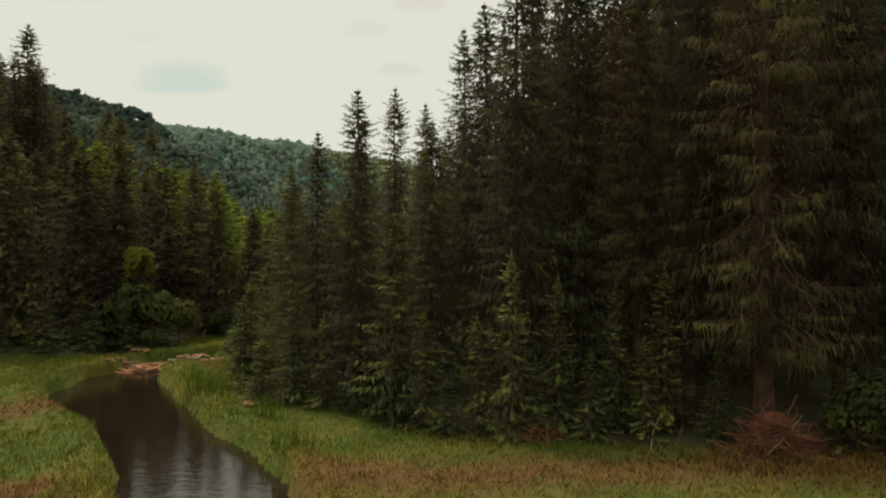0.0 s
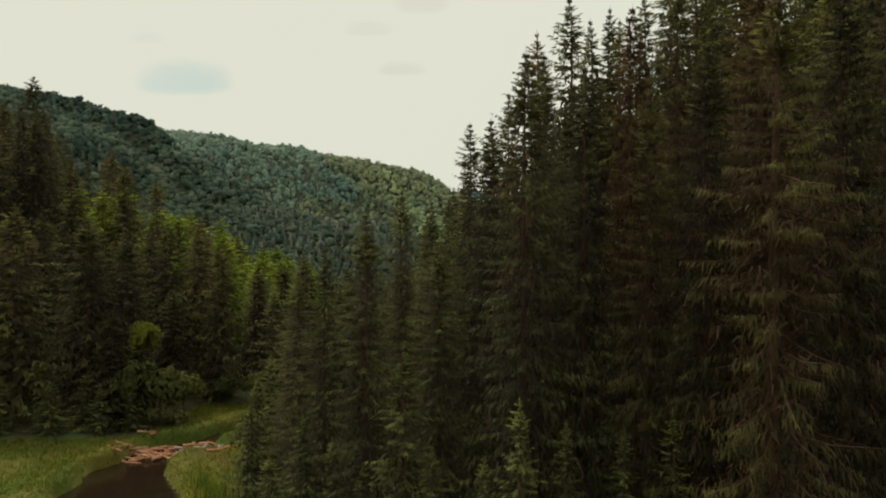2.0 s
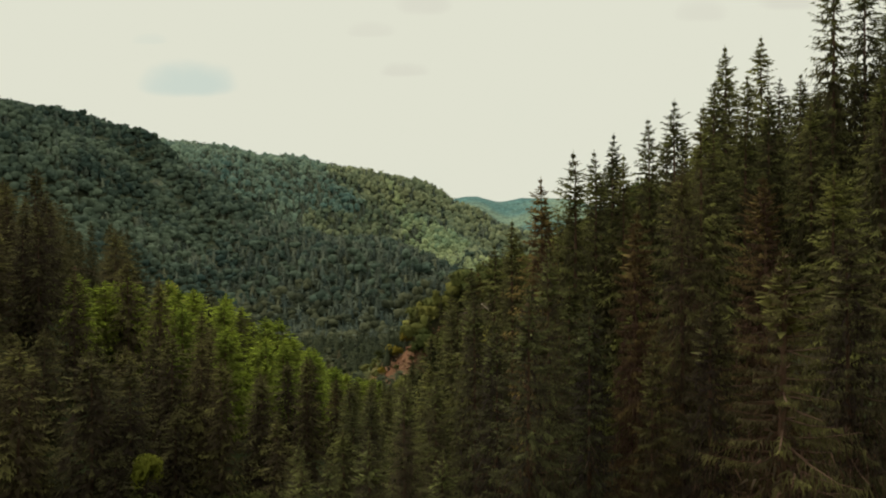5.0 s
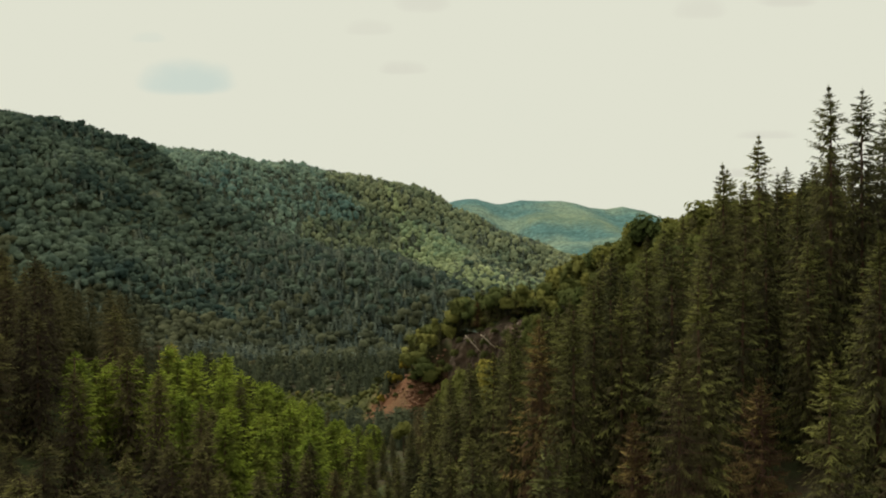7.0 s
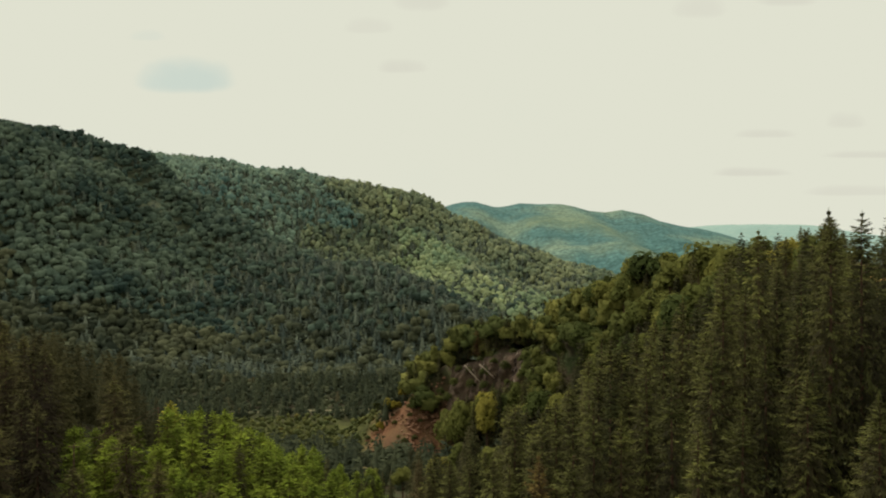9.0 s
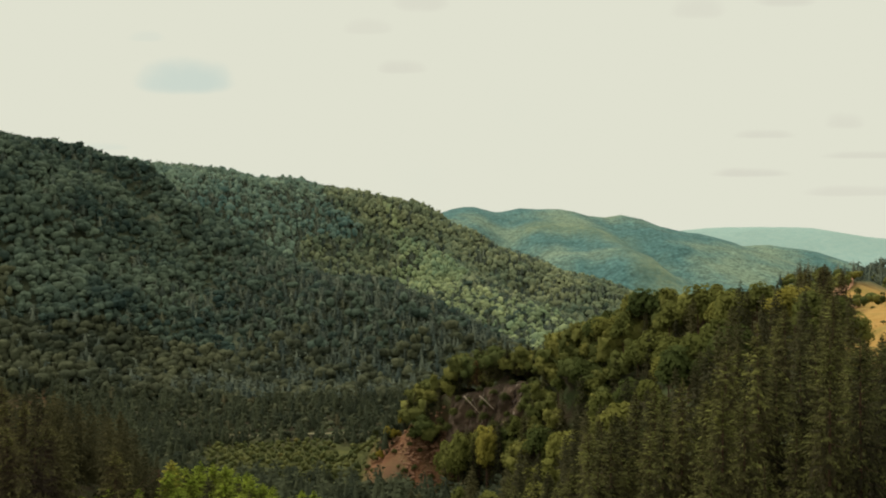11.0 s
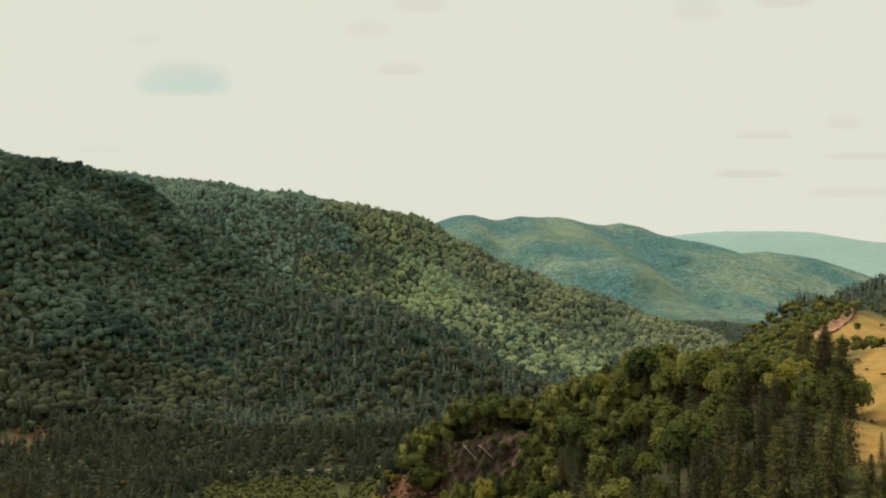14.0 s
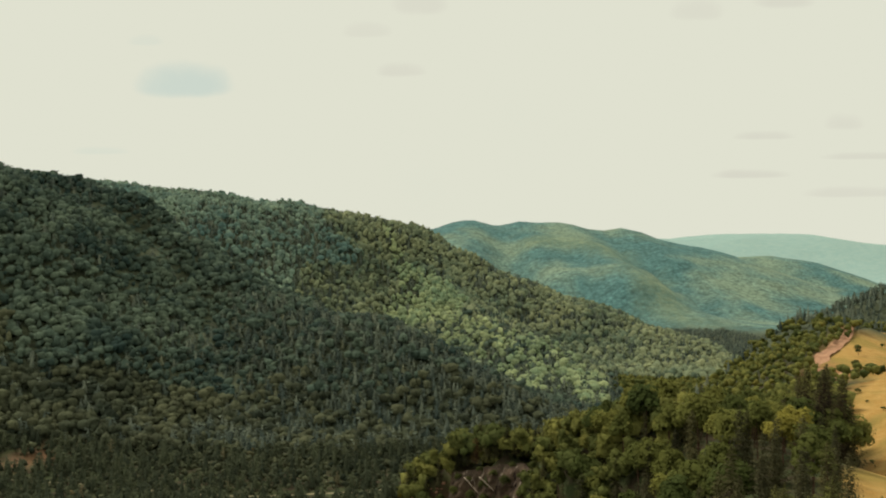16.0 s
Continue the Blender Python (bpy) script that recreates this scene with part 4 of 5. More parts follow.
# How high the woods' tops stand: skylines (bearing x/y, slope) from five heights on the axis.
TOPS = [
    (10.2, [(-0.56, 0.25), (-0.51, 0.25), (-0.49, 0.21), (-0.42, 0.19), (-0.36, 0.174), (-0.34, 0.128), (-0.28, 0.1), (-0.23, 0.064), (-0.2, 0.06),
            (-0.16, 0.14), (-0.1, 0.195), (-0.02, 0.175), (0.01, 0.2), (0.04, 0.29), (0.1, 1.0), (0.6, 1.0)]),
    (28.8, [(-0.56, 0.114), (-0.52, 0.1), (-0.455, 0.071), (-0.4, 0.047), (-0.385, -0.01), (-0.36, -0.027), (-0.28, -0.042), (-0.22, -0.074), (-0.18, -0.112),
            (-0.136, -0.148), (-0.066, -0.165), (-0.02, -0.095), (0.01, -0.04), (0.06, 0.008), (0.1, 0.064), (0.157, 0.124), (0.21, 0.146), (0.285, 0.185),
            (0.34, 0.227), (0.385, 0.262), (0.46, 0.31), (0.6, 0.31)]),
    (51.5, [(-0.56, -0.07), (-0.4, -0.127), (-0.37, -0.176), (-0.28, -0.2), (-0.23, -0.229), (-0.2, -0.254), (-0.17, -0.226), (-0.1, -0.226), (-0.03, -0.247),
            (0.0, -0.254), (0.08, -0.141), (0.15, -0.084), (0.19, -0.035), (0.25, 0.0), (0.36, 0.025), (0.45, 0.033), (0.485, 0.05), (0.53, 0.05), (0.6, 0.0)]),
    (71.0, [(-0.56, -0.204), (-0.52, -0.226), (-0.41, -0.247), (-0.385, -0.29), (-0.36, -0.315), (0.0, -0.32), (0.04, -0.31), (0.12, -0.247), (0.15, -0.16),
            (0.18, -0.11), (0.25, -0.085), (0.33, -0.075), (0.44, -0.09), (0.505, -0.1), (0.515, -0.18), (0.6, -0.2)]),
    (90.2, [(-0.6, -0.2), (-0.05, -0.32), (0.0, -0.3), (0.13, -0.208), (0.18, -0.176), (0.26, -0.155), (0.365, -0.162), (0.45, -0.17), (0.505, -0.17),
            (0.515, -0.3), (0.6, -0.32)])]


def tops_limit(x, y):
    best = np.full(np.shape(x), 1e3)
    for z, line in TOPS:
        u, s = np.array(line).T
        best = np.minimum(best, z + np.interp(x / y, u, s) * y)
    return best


pts = np.concatenate([scatter((-20, 38, 142, 105), 6.4, 12, right_wood), scatter((-20, 105, 142, 322), 7.6, 11, right_wood)])
pts = apart(pts, taken, 4.4)
pick = np.random.default_rng(5).uniform(size=len(pts))
zone = beech_zone(pts[:, 0], pts[:, 1])
share = 0.26 + 0.40 * step(0.16, 0.30, pts[:, 0] / pts[:, 1] + 0.002 * (pts[:, 1] - 200))     # more spruces low on the flank
spruce_pts = pts[pick > zone * share]
beech_pts = pts[pick <= zone * share]
spruce_pts = spruce_pts[np.argsort(np.hypot(spruce_pts[:, 0], spruce_pts[:, 1]))]
kept = []
for q in beech_pts:
    if all((q[0] - o[0]) ** 2 + (q[1] - o[1]) ** 2 > 40 for o in kept) or q[1] > 255:
        kept.append(q)
beech_pts = np.array(kept)
beech_pts = beech_pts[np.argsort(np.hypot(beech_pts[:, 0], beech_pts[:, 1]))]

SLOPE_LABELS = ["dark green spruce standing close among others on the slope", "tall spruce with a ragged olive-green crown", "narrow dark spruce on the steep slope"]
left_over, planted = [], 0
for k, (x, y) in enumerate(spruce_pts):
    d = math.hypot(x, y)
    h = float(rng.uniform(12, 29) if d < 120 else rng.uniform(12, 21) if y < 255 else rng.uniform(9, 14))
    if y < 255:
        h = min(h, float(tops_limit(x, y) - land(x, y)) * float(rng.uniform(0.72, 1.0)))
    if h < 4:
        if y < 150 and x > 0.49 * y:
            SMALL.plant(x, y, float(rng.uniform(4, 6.5)), "young green spruce at the wood's edge")
        if y < 150:
            continue
        h = float(rng.uniform(6, 9))
    if h < 9 and y < 75:
        SMALL.plant(x, y, h, "young green spruce at the wood's edge")
    elif planted < 130:
        planted += 1
        (MEDIUM if d < 72 else MID).plant(x, y, h, SLOPE_LABELS[k % 3 if h < 29 else 1], None, float(rng.uniform(0.85, 1.1)))
    else:
        left_over.append((x, y, h))


# ---- woods too many to count ----
def wood(name, forms, places, heights, mat, label, seed, girth=(0.85, 1.15), sink=0.3, patch=0.0, drape=0.0):
    """Trees of a far wood in one mesh."""
    r = np.random.default_rng(seed)
    places, heights = np.asarray(places, float), np.asarray(heights, float)
    px, py = places.T
    z = land(px, py) - sink
    e = 12.0
    lie = unit(np.stack([(land(px - e, py) - land(px + e, py)) / (2 * e), (land(px, py - e) - land(px, py + e)) / (2 * e), np.ones(len(px))], 1))
    kind = r.integers(0, len(forms), len(places))
    vs, fs, ts, ns, at = [], [], [], [], 0
    for k, (h, (v, f, nrm)) in enumerate(forms):
        idx = np.where(kind == k)[0]
        if not len(idx):
            continue
        a = r.uniform(0, 6.283, len(idx))
        s = heights[idx] / h
        g = s * r.uniform(*girth, len(idx))
        ca, sa = np.cos(a), np.sin(a)
        x = (v[None, :, 0] * ca[:, None] - v[None, :, 1] * sa[:, None]) * g[:, None] + places[idx, 0][:, None]
        y = (v[None, :, 0] * sa[:, None] + v[None, :, 1] * ca[:, None]) * g[:, None] + places[idx, 1][:, None]
        w = v[None, :, 2] * s[:, None] + z[idx][:, None]
        vs.append(np.stack([x, y, w], -1).reshape(-1, 3))
        fs.append((f[None] + at + (np.arange(len(idx)) * len(v))[:, None, None]).reshape(-1, 3))
        ns.append(np.stack([nrm[None, :, 0] * ca[:, None] - nrm[None, :, 1] * sa[:, None], nrm[None, :, 0] * sa[:, None] + nrm[None, :, 1] * ca[:, None],
                            np.broadcast_to(nrm[None, :, 2], x.shape)], -1).reshape(-1, 3))
        tone = r.uniform(0, 1, len(idx))
        if patch:
            tone = np.clip(0.5 + 0.38 * cell_noise(places[idx, 0], places[idx, 1], patch, 97) + 0.6 * (tone - 0.5), 0, 0.97)
        if drape:
            ns[-1] = unit(ns[-1] + drape * np.repeat(lie[idx], len(v), 0))
        ts.append(np.repeat(tone, len(v)))
        at += len(idx) * len(v)
    me = mesh_np(name, np.concatenate(vs), np.concatenate(fs), mat, np.concatenate(ts), lean=np.concatenate(ns))
    return tagged(new(name, me), label, "forest", kind="stuff")


def far_spruce(seed, whorls, per, twigs, twig, slim, h=14.0, reach=2.6):
    r = np.random.default_rng(seed)
    crown, _ = spruce_shape(r, h, reach, whorls, per, twigs, twig, 0.06, 0.9, 0.3, slim, 0.9, 1.0, 0.7)
    a = np.arange(7) * 2 * np.pi / 7
    v = np.concatenate([np.stack([0.68 * reach * np.cos(a), 0.68 * reach * np.sin(a), 0.1 * h + 0.06 * h * (np.arange(7) % 2)], 1), [[0, 0, 0.97 * h]]])
    f = np.stack([np.arange(7), (np.arange(7) + 1) % 7, np.full(7, 7)], 1)
    n = unit(v * (1, 1, 0) + (0, 0, 0.2 * reach))
    whole = join([crown[:2], (v, f)])
    return h, (*whole, np.concatenate([crown[2], n]))


def slope_spruce(seed):
    crown, _ = bough_spruce(np.random.default_rng(seed), 22.0, 5.2, 24, 6, 3, 1.1, 0.55, 1, 0.08, 0.95, 0.75, 0.95, 0.34, 140, 0.17)
    return 22.0, crown[:3]


def far_crown(seed, lumps, leaves, size, wide, h=11.0):
    """An uneven crown: several merging domes of foliage with loose leaf sprays over them."""
    r = np.random.default_rng(seed)
    made, normals = [], []
    for k in range(lumps):
        big = wide * (r.uniform(0.62, 0.8) if k == 0 else r.uniform(0.34, 0.6))
        v, f = lump(r, big, big * r.uniform(0.8, 1.2), big * r.uniform(0.8, 1.25), 0.55, 1)
        a, out = r.uniform(0, 6.283), 0 if k == 0 else wide * r.uniform(0.35, 0.75)
        v = v + (out * math.cos(a), out * math.sin(a), h * (0.5 if k == 0 else r.uniform(0.3, 0.8)))
        fn = np.cross(v[f[:, 1]] - v[f[:, 0]], v[f[:, 2]] - v[f[:, 0]])
        n = np.zeros_like(v)
        for c in range(3):
            np.add.at(n, f[:, c], fn)
        made.append((v, f)), normals.append(unit(n))
    v, f = join(made)
    nrm = np.concatenate(normals)
    i = r.integers(0, len(v), leaves)
    way = unit(np.cross(nrm[i], r.normal(size=(leaves, 3))))
    side = np.cross(way, nrm[i])
    ln = (size * r.uniform(0.6, 1.4, leaves))[:, None]
    at = v[i] + nrm[i] * (size * r.uniform(0.0, 0.7, leaves))[:, None]
    w = np.stack([at - side * ln * 0.45 - way * ln * 0.4, at + side * ln * 0.45 - way * ln * 0.4, at + way * ln * 0.6], 1).reshape(-1, 3)
    v, f = join([(v, f), (w, np.arange(len(w)).reshape(-1, 3))])
    return h, (v, f, np.concatenate([nrm, np.repeat(nrm[i], 3, 0)]))


MIDFAR = [slope_spruce(600 + k) for k in range(5)]
wood("spruce_wood", MIDFAR, [p[:2] for p in left_over], [p[2] for p in left_over], SPRUCE_J, "dense spruce wood covering the spur's flank", 21)

more = apart(scatter((-14, 226, 90, 322), 4.4, 17, lambda x, y: right_wood(x, y)), pts, 2.8)
beech_far = np.concatenate([beech_pts[beech_pts[:, 1] >= 255], more])
beech_pts = beech_pts[beech_pts[:, 1] < 255]
for k, (x, y) in enumerate(beech_pts[:230]):
    h = float(rng.uniform(10, 17) if y < 200 else rng.uniform(13, 19))
    if y < 255:
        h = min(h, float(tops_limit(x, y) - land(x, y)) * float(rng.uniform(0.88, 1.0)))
    if h < 7:
        h = float(rng.uniform(7, 10))
    BEECHES.plant(x, y, h, "round-crowned broadleaf tree with olive-green leaves", None, float(rng.uniform(0.85, 1.2)))


# Left slope: dark spruces above, bright larches below and beyond.
def left_wood(x, y):
    edge = np.interp(x, EDGE_X, EDGE_Y)
    return (y > edge + 1.5) & (x < -14) & in_view(x, y, 0.66) & (y < 200) & (land(x, y) > -12)


lp = scatter((-130, 62, -12, 200), 5.9, 13, left_wood)
FRONT_LEFT = [(-32.8, 72.6, 19.9, 1.25), (-43.1, 91.5, 26.8, 1.0), (-49, 95, 33.5, 0.9), (-35.4, 97, 25.8, 0.8), (-29, 69, 12, 1.0), (-38, 70, 21, 1.1),
              (-44, 73, 24, 1.0), (-27.5, 80, 13, 1.1), (-53.9, 104, 39.8, 1.0), (-51.1, 122, 32.2, 1.0)]
lp = apart(lp, [p[:2] for p in FRONT_LEFT], 3.4)
for k, (x, y, top, girth) in enumerate(FRONT_LEFT):
    DARK.plant(x, y, top - float(land(x, y)), "broad dark spruce above the river bend" if girth > 1.0 else "tall dark spruce on the valley side", k, girth)
bright = step(-0.3, 0.3, (lp[:, 0] + 57) / 10 + 0.6 * cell_noise(lp[:, 0], lp[:, 1], 16, 43)) * step(94, 103, lp[:, 1] + 5 * cell_noise(lp[:, 0], lp[:, 1], 11, 44))
pick = np.random.default_rng(6).uniform(size=len(lp))
is_larch = pick < bright * 0.88
rest, planted = [], 0
for (x, y), larch in zip(lp, is_larch):
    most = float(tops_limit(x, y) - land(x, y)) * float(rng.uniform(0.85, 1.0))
    if y < 96 and x > -52:
        most = min(most, float(28.5 - 0.095 * y - land(x, y)) * float(rng.uniform(0.8, 1.05)))
    if most < 3.5:
        continue
    if larch:
        most = max(4.0, min(most, float(min(28.8 - 0.02 * y, 43.2 - (0.15 if x < -0.38 * y else 0.127) * y) - land(x, y)) * float(rng.uniform(0.85, 1.02))))
        LARCHES.plant(x, y, min(most, float(rng.uniform(12, 20))), "bright green larch in a young stand", None, float(rng.uniform(0.9, 1.2)))
    elif planted < 70 and y < 130:
        DARK.plant(x, y, min(most, float(rng.uniform(13, 24))), "dark spruce in the dense valley wood", None, float(rng.uniform(0.85, 1.15)))
        planted += 1
    else:
        rest.append((x, y, min(most, float(rng.uniform(13, 22)))))
wood("valley_spruce_wood", MIDFAR, [p[:2] for p in rest], [p[2] for p in rest], SPRUCE_J, "dense dark spruces on the left valley side", 22)


def seen_from_above(x, y, eye=(0.0, 0.0, 94.0), lift=12.0):
    """Whether a tree here shows over the land before it."""
    top = land(x, y) + lift
    ok = np.ones(len(x), bool)
    for s in np.linspace(0.15, 0.97, 34):
        line = eye[2] + (top - eye[2]) * s
        ok &= land(x * s, y * s) < line + 2
    return ok


ROAD = [(-330, 430), (-234, 419), (-190, 411), (-130, 393), (-93, 387), (-42, 394), (17, 412), (60, 440)]


def hill_places(box, gap, seed):
    def allow(x, y):
        ok = in_view(x, y, 0.6)
        for poly in FIELDS:
            ok &= ~inside(x, y, list(poly))
        d, _ = along(x, y, [(*p, 0) for p in ROAD])
        ok &= d > np.where(x > -75, 3.0, 1.0)
        ok &= np.hypot((x + 236) / 16, (y - 440) / 9) > 1
        d, _ = along(x, y, [(-38, 300, 0), (-22, 305, 0), (-6, 296, 0), (4, 283, 0)])
        ok &= d > 5
        ok &= ~inside(x, y, GLADE)
        ok &= ~((np.abs(x) < 110) & (y < 320) & right_wood(x, y)) & ~inside(x, y, CLIFF_FOOT)
        return ok
    p = scatter(box, gap, seed, allow)
    return p[seen_from_above(p[:, 0], p[:, 1])]


r0 = np.random.default_rng(31)
# The valley floor and the foot of the hills.
p = hill_places((-330, 200, 330, 470), 4.8, 51)
p = p[~left_wood(p[:, 0], p[:, 1])]
con = r0.uniform(size=len(p)) < 0.55 + 0.3 * cell_noise(p[:, 0], p[:, 1], 40, 61)
con &= ~((p[:, 0] > 110))
low = np.where((p[:, 1] > 365) & (p[:, 1] < 425) & (p[:, 0] > -250), 0.8, 1.0)
V_CON = [far_spruce(610 + k, 8, 5, 1, 2.2, 0.6, 10.0, 2.6) for k in range(5)]
V_LEAF = [far_crown(620 + k, 2, 10, 1.2, 3.6) for k in range(8)]
wood("spur_broadleaf_wood", [far_crown(625 + k, 7, 420, 0.8, 3.8) for k in range(4)], beech_far, r0.uniform(8.5, 14.5, len(beech_far)), SPUR_J,
     "olive-green broadleaf trees above the rock face", 33, drape=0.8)
wood("valley_conifers", V_CON, p[con], (r0.uniform(7, 12, len(p)) * low)[con], VALLEY_J, "mixed conifers on the valley floor, shade in their dark colour", 23)
east = ~con & (p[:, 0] > 0.22 * p[:, 1])
wood("meadow_slope_wood", V_LEAF, p[east], r0.uniform(5, 8.5, east.sum()), SPUR_J, "green broadleaf wood on the slope below the meadows", 37)
con |= east
wood("valley_broadleaf_wood", V_LEAF, p[~con], (r0.uniform(4, 8.5, len(p)) * low)[~con], LOW_J, "green broadleaf trees on the valley floor", 24)
glade = scatter((-112, 296, -24, 374), 3.2, 58, lambda x, y: inside(x, y, GLADE) & (cell_noise(x, y, 16, 66) > -0.75))
wood("glade_shrubs", V_LEAF, glade, r0.uniform(1.8, 5.5, len(glade)), GLADE_J, "low green shrubs scattered over a grassy glade", 39)
# The near large hill.
p = hill_places((-620, 470, 140, 860), 6.0, 52)
dense = step(-0.4, 0.5, (p[:, 0] + 150) / 120 + 0.9 * cell_noise(p[:, 0], p[:, 1], 70, 62) - (p[:, 1] - 600) / 400)
con = r0.uniform(size=len(p)) < 0.12 + 0.52 * dense
A_CON = [far_spruce(630 + k, 6, 4, 1, 2.4, 0.7, 9.0, 2.9) for k in range(5)]
A_LEAF = [far_crown(640 + k, 3, 18, 1.25, 4.4) for k in range(12)]
cp = np.concatenate([p[con], (p[con] + r0.uniform(-3.0, 3.0, (con.sum(), 2)))[::3]])
wood("hillside_conifers", A_CON, cp, r0.uniform(6.5, 11, len(cp)), CONIF_J, "dark conifers packed on the steep hillside", 25)
lp_a, tall = p[~con], np.clip(r0.uniform(6.5, 12.5, (~con).sum()) * (1 + 0.22 * cell_noise(p[~con, 0], p[~con, 1], 24, 68)), 5, 15)
low = lp_a[:, 1] < 545 + 45 * cell_noise(lp_a[:, 0], lp_a[:, 1], 55, 67)
wood("hillside_broadleaf_wood", A_LEAF, lp_a[~low], tall[~low], BEECH_J, "round broadleaf crowns covering the hillside", 26, (0.65, 1.5), 0.3, 30.0, 0.55)
wood("lower_hillside_wood", A_LEAF, lp_a[low], tall[low], LOW_J, "brownish-green broadleaf crowns along the hill's foot", 41, (0.65, 1.5), 0.3, 30.0, 0.55)
# The lighter hill behind, and the slopes beside the meadows.
p = np.concatenate([hill_places((-700, 640, 420, 1200), 6.8, 53), hill_places((100, 470, 700, 1000), 8.0, 54)])
q = p[~((p[:, 0] < 140) & (p[:, 1] < 860) & (rise_over(p[:, 0], p[:, 1], RIDGES["hill_a"]) > rise_over(p[:, 0], p[:, 1], RIDGES["hill_b"]))
        & (rise_over(p[:, 0], p[:, 1], RIDGES["hill_a"]) > rise_over(p[:, 0], p[:, 1], RIDGES["rib_b"])))]
con = r0.uniform(size=len(q)) < 0.18 + 0.4 * cell_noise(q[:, 0], q[:, 1], 90, 63)
con |= (q[:, 1] > 720) & (q[:, 0] > 300)
B_LEAF = [far_crown(650 + k, 2, 4, 2.0, 4.7) for k in range(8)]
B_CON = [far_spruce(660 + k, 4, 4, 1, 3.0, 0.8, 14.0, 3.2) for k in range(4)]
deep = con & (q[:, 1] > 720) & (q[:, 0] > 300)
# Haze for these far woods sits in their leaf colours.
wood("far_valley_conifers", B_CON, q[deep], r0.uniform(8, 13, deep.sum()), CONIF_J, "conifers deep in the valley, tinted blue-green for haze", 40)
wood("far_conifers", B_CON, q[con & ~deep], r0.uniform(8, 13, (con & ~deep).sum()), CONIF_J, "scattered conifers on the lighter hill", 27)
near = ~con & (q[:, 0] > 95) & (q[:, 1] < 720) & (q[:, 0] > 0.2 * q[:, 1])
con |= near
wood("meadow_slope_wood", A_LEAF, q[near], r0.uniform(4.5, 8, near.sum()), SPUR_J, "green broadleaf wood below the dry meadows", 35, (0.9, 1.3))
rib = np.interp(q[:, 1], [640, 690, 760, 860, 990, 1090], [140, 113, 76, 25, -24, -60])
top_wood = ~con & (q[:, 0] < -150 + 70 * cell_noise(q[:, 0], q[:, 1], 110, 65) - 0.25 * (q[:, 1] - 1000))
con |= top_wood
wood("hilltop_broadleaf_wood", B_LEAF, q[top_wood], r0.uniform(8, 13, top_wood.sum()), TEAL_J, "broadleaf wood along the hill's top, haze in its blue-green", 38, (0.75, 1.4), 0.3, 45.0, 1.2)
# Painted sunlight: the pale leaves keep to a band along the rib.
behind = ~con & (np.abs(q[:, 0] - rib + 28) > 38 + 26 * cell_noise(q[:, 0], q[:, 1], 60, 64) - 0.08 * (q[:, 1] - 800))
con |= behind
wood("olive_broadleaf_wood", B_LEAF, q[behind], r0.uniform(8, 13, behind.sum()), OLIVE_J, "olive-green broadleaf wood off the hill's rib, shade in its colour", 36, (0.75, 1.4), 0.3, 45.0, 1.2)
wood("light_broadleaf_wood", B_LEAF, q[~con], r0.uniform(8, 13, (~con).sum()), LIGHT_J, "broadleaf wood along the hill's rib, sunlight in its pale green", 28, (0.75, 1.4), 0.3, 45.0, 1.2)

# ---- rock, slide and road ----
def rock_at(a, b):
    """The even surface of the rock face: a along it, b up it."""
    top_x, top_y, low_x, low_y = 36 - 34 * a, 271 + 33 * a, 29 - 30 * a, 263.5 + 31 * a
    rise = b ** 1.5
    z = np.minimum(land(top_x, top_y), 15.5) * b + np.minimum(land(low_x, low_y), -4) * (1 - b)
    return low_x + (top_x - low_x) * rise, low_y + (top_y - low_y) * rise, z


def make_cliff():
    """A broken rock face under the spur's nose."""
    n, m = 84, 40
    a, b = np.meshgrid(np.linspace(0, 1, n), np.linspace(0, 1, m))
    x, y, z = rock_at(a, b)
    crag = 1.5 + 1.6 * cell_noise(a * 48, b * 22, 6.0, 71) + 1.0 * cell_noise(a * 48, b * 22, 2.2, 72) + 0.5 * cell_noise(a * 48, b * 22, 1.1, 76) - 1.6 * np.abs(cell_noise(a * 48 + b * 5, b * 4, 3.4, 73))
    crag = crag * step(0, 0.12, a) * step(0, 0.12, 1 - a) * step(0, 0.15, 1 - b)
    x, y = x - 0.72 * crag, y - 0.69 * crag
    z = z + 0.35 * cell_noise(a * 48, b * 22, 2.5, 75)
    v = np.stack([x, y, z], -1).reshape(-1, 3)
    back = v + (4.5, 3.5, -2.5)
    i = (np.arange(m - 1)[:, None] * n + np.arange(n - 1)[None]).ravel()
    f = np.concatenate([np.stack([i, i + 1, i + n + 1], 1), np.stack([i, i + n + 1, i + n], 1)])
    rim = list(range(n)) + [k * n + n - 1 for k in range(1, m)] + [(m - 1) * n + k for k in range(n - 2, -1, -1)] + [k * n for k in range(m - 2, 0, -1)]
    sides = [t for p, q in zip(rim, rim[1:] + rim[:1]) for t in ((p, p + n * m, q), (q, p + n * m, q + n * m))]
    me = mesh_np("cliff", np.vstack([v, back]), np.concatenate([f, f[:, ::-1] + n * m, np.array(sides)]), ROCK)
    return tagged(new("cliff", me), "weathered brown rock face with pale streaks under trees", "cliff", kind="structure")


make_cliff()


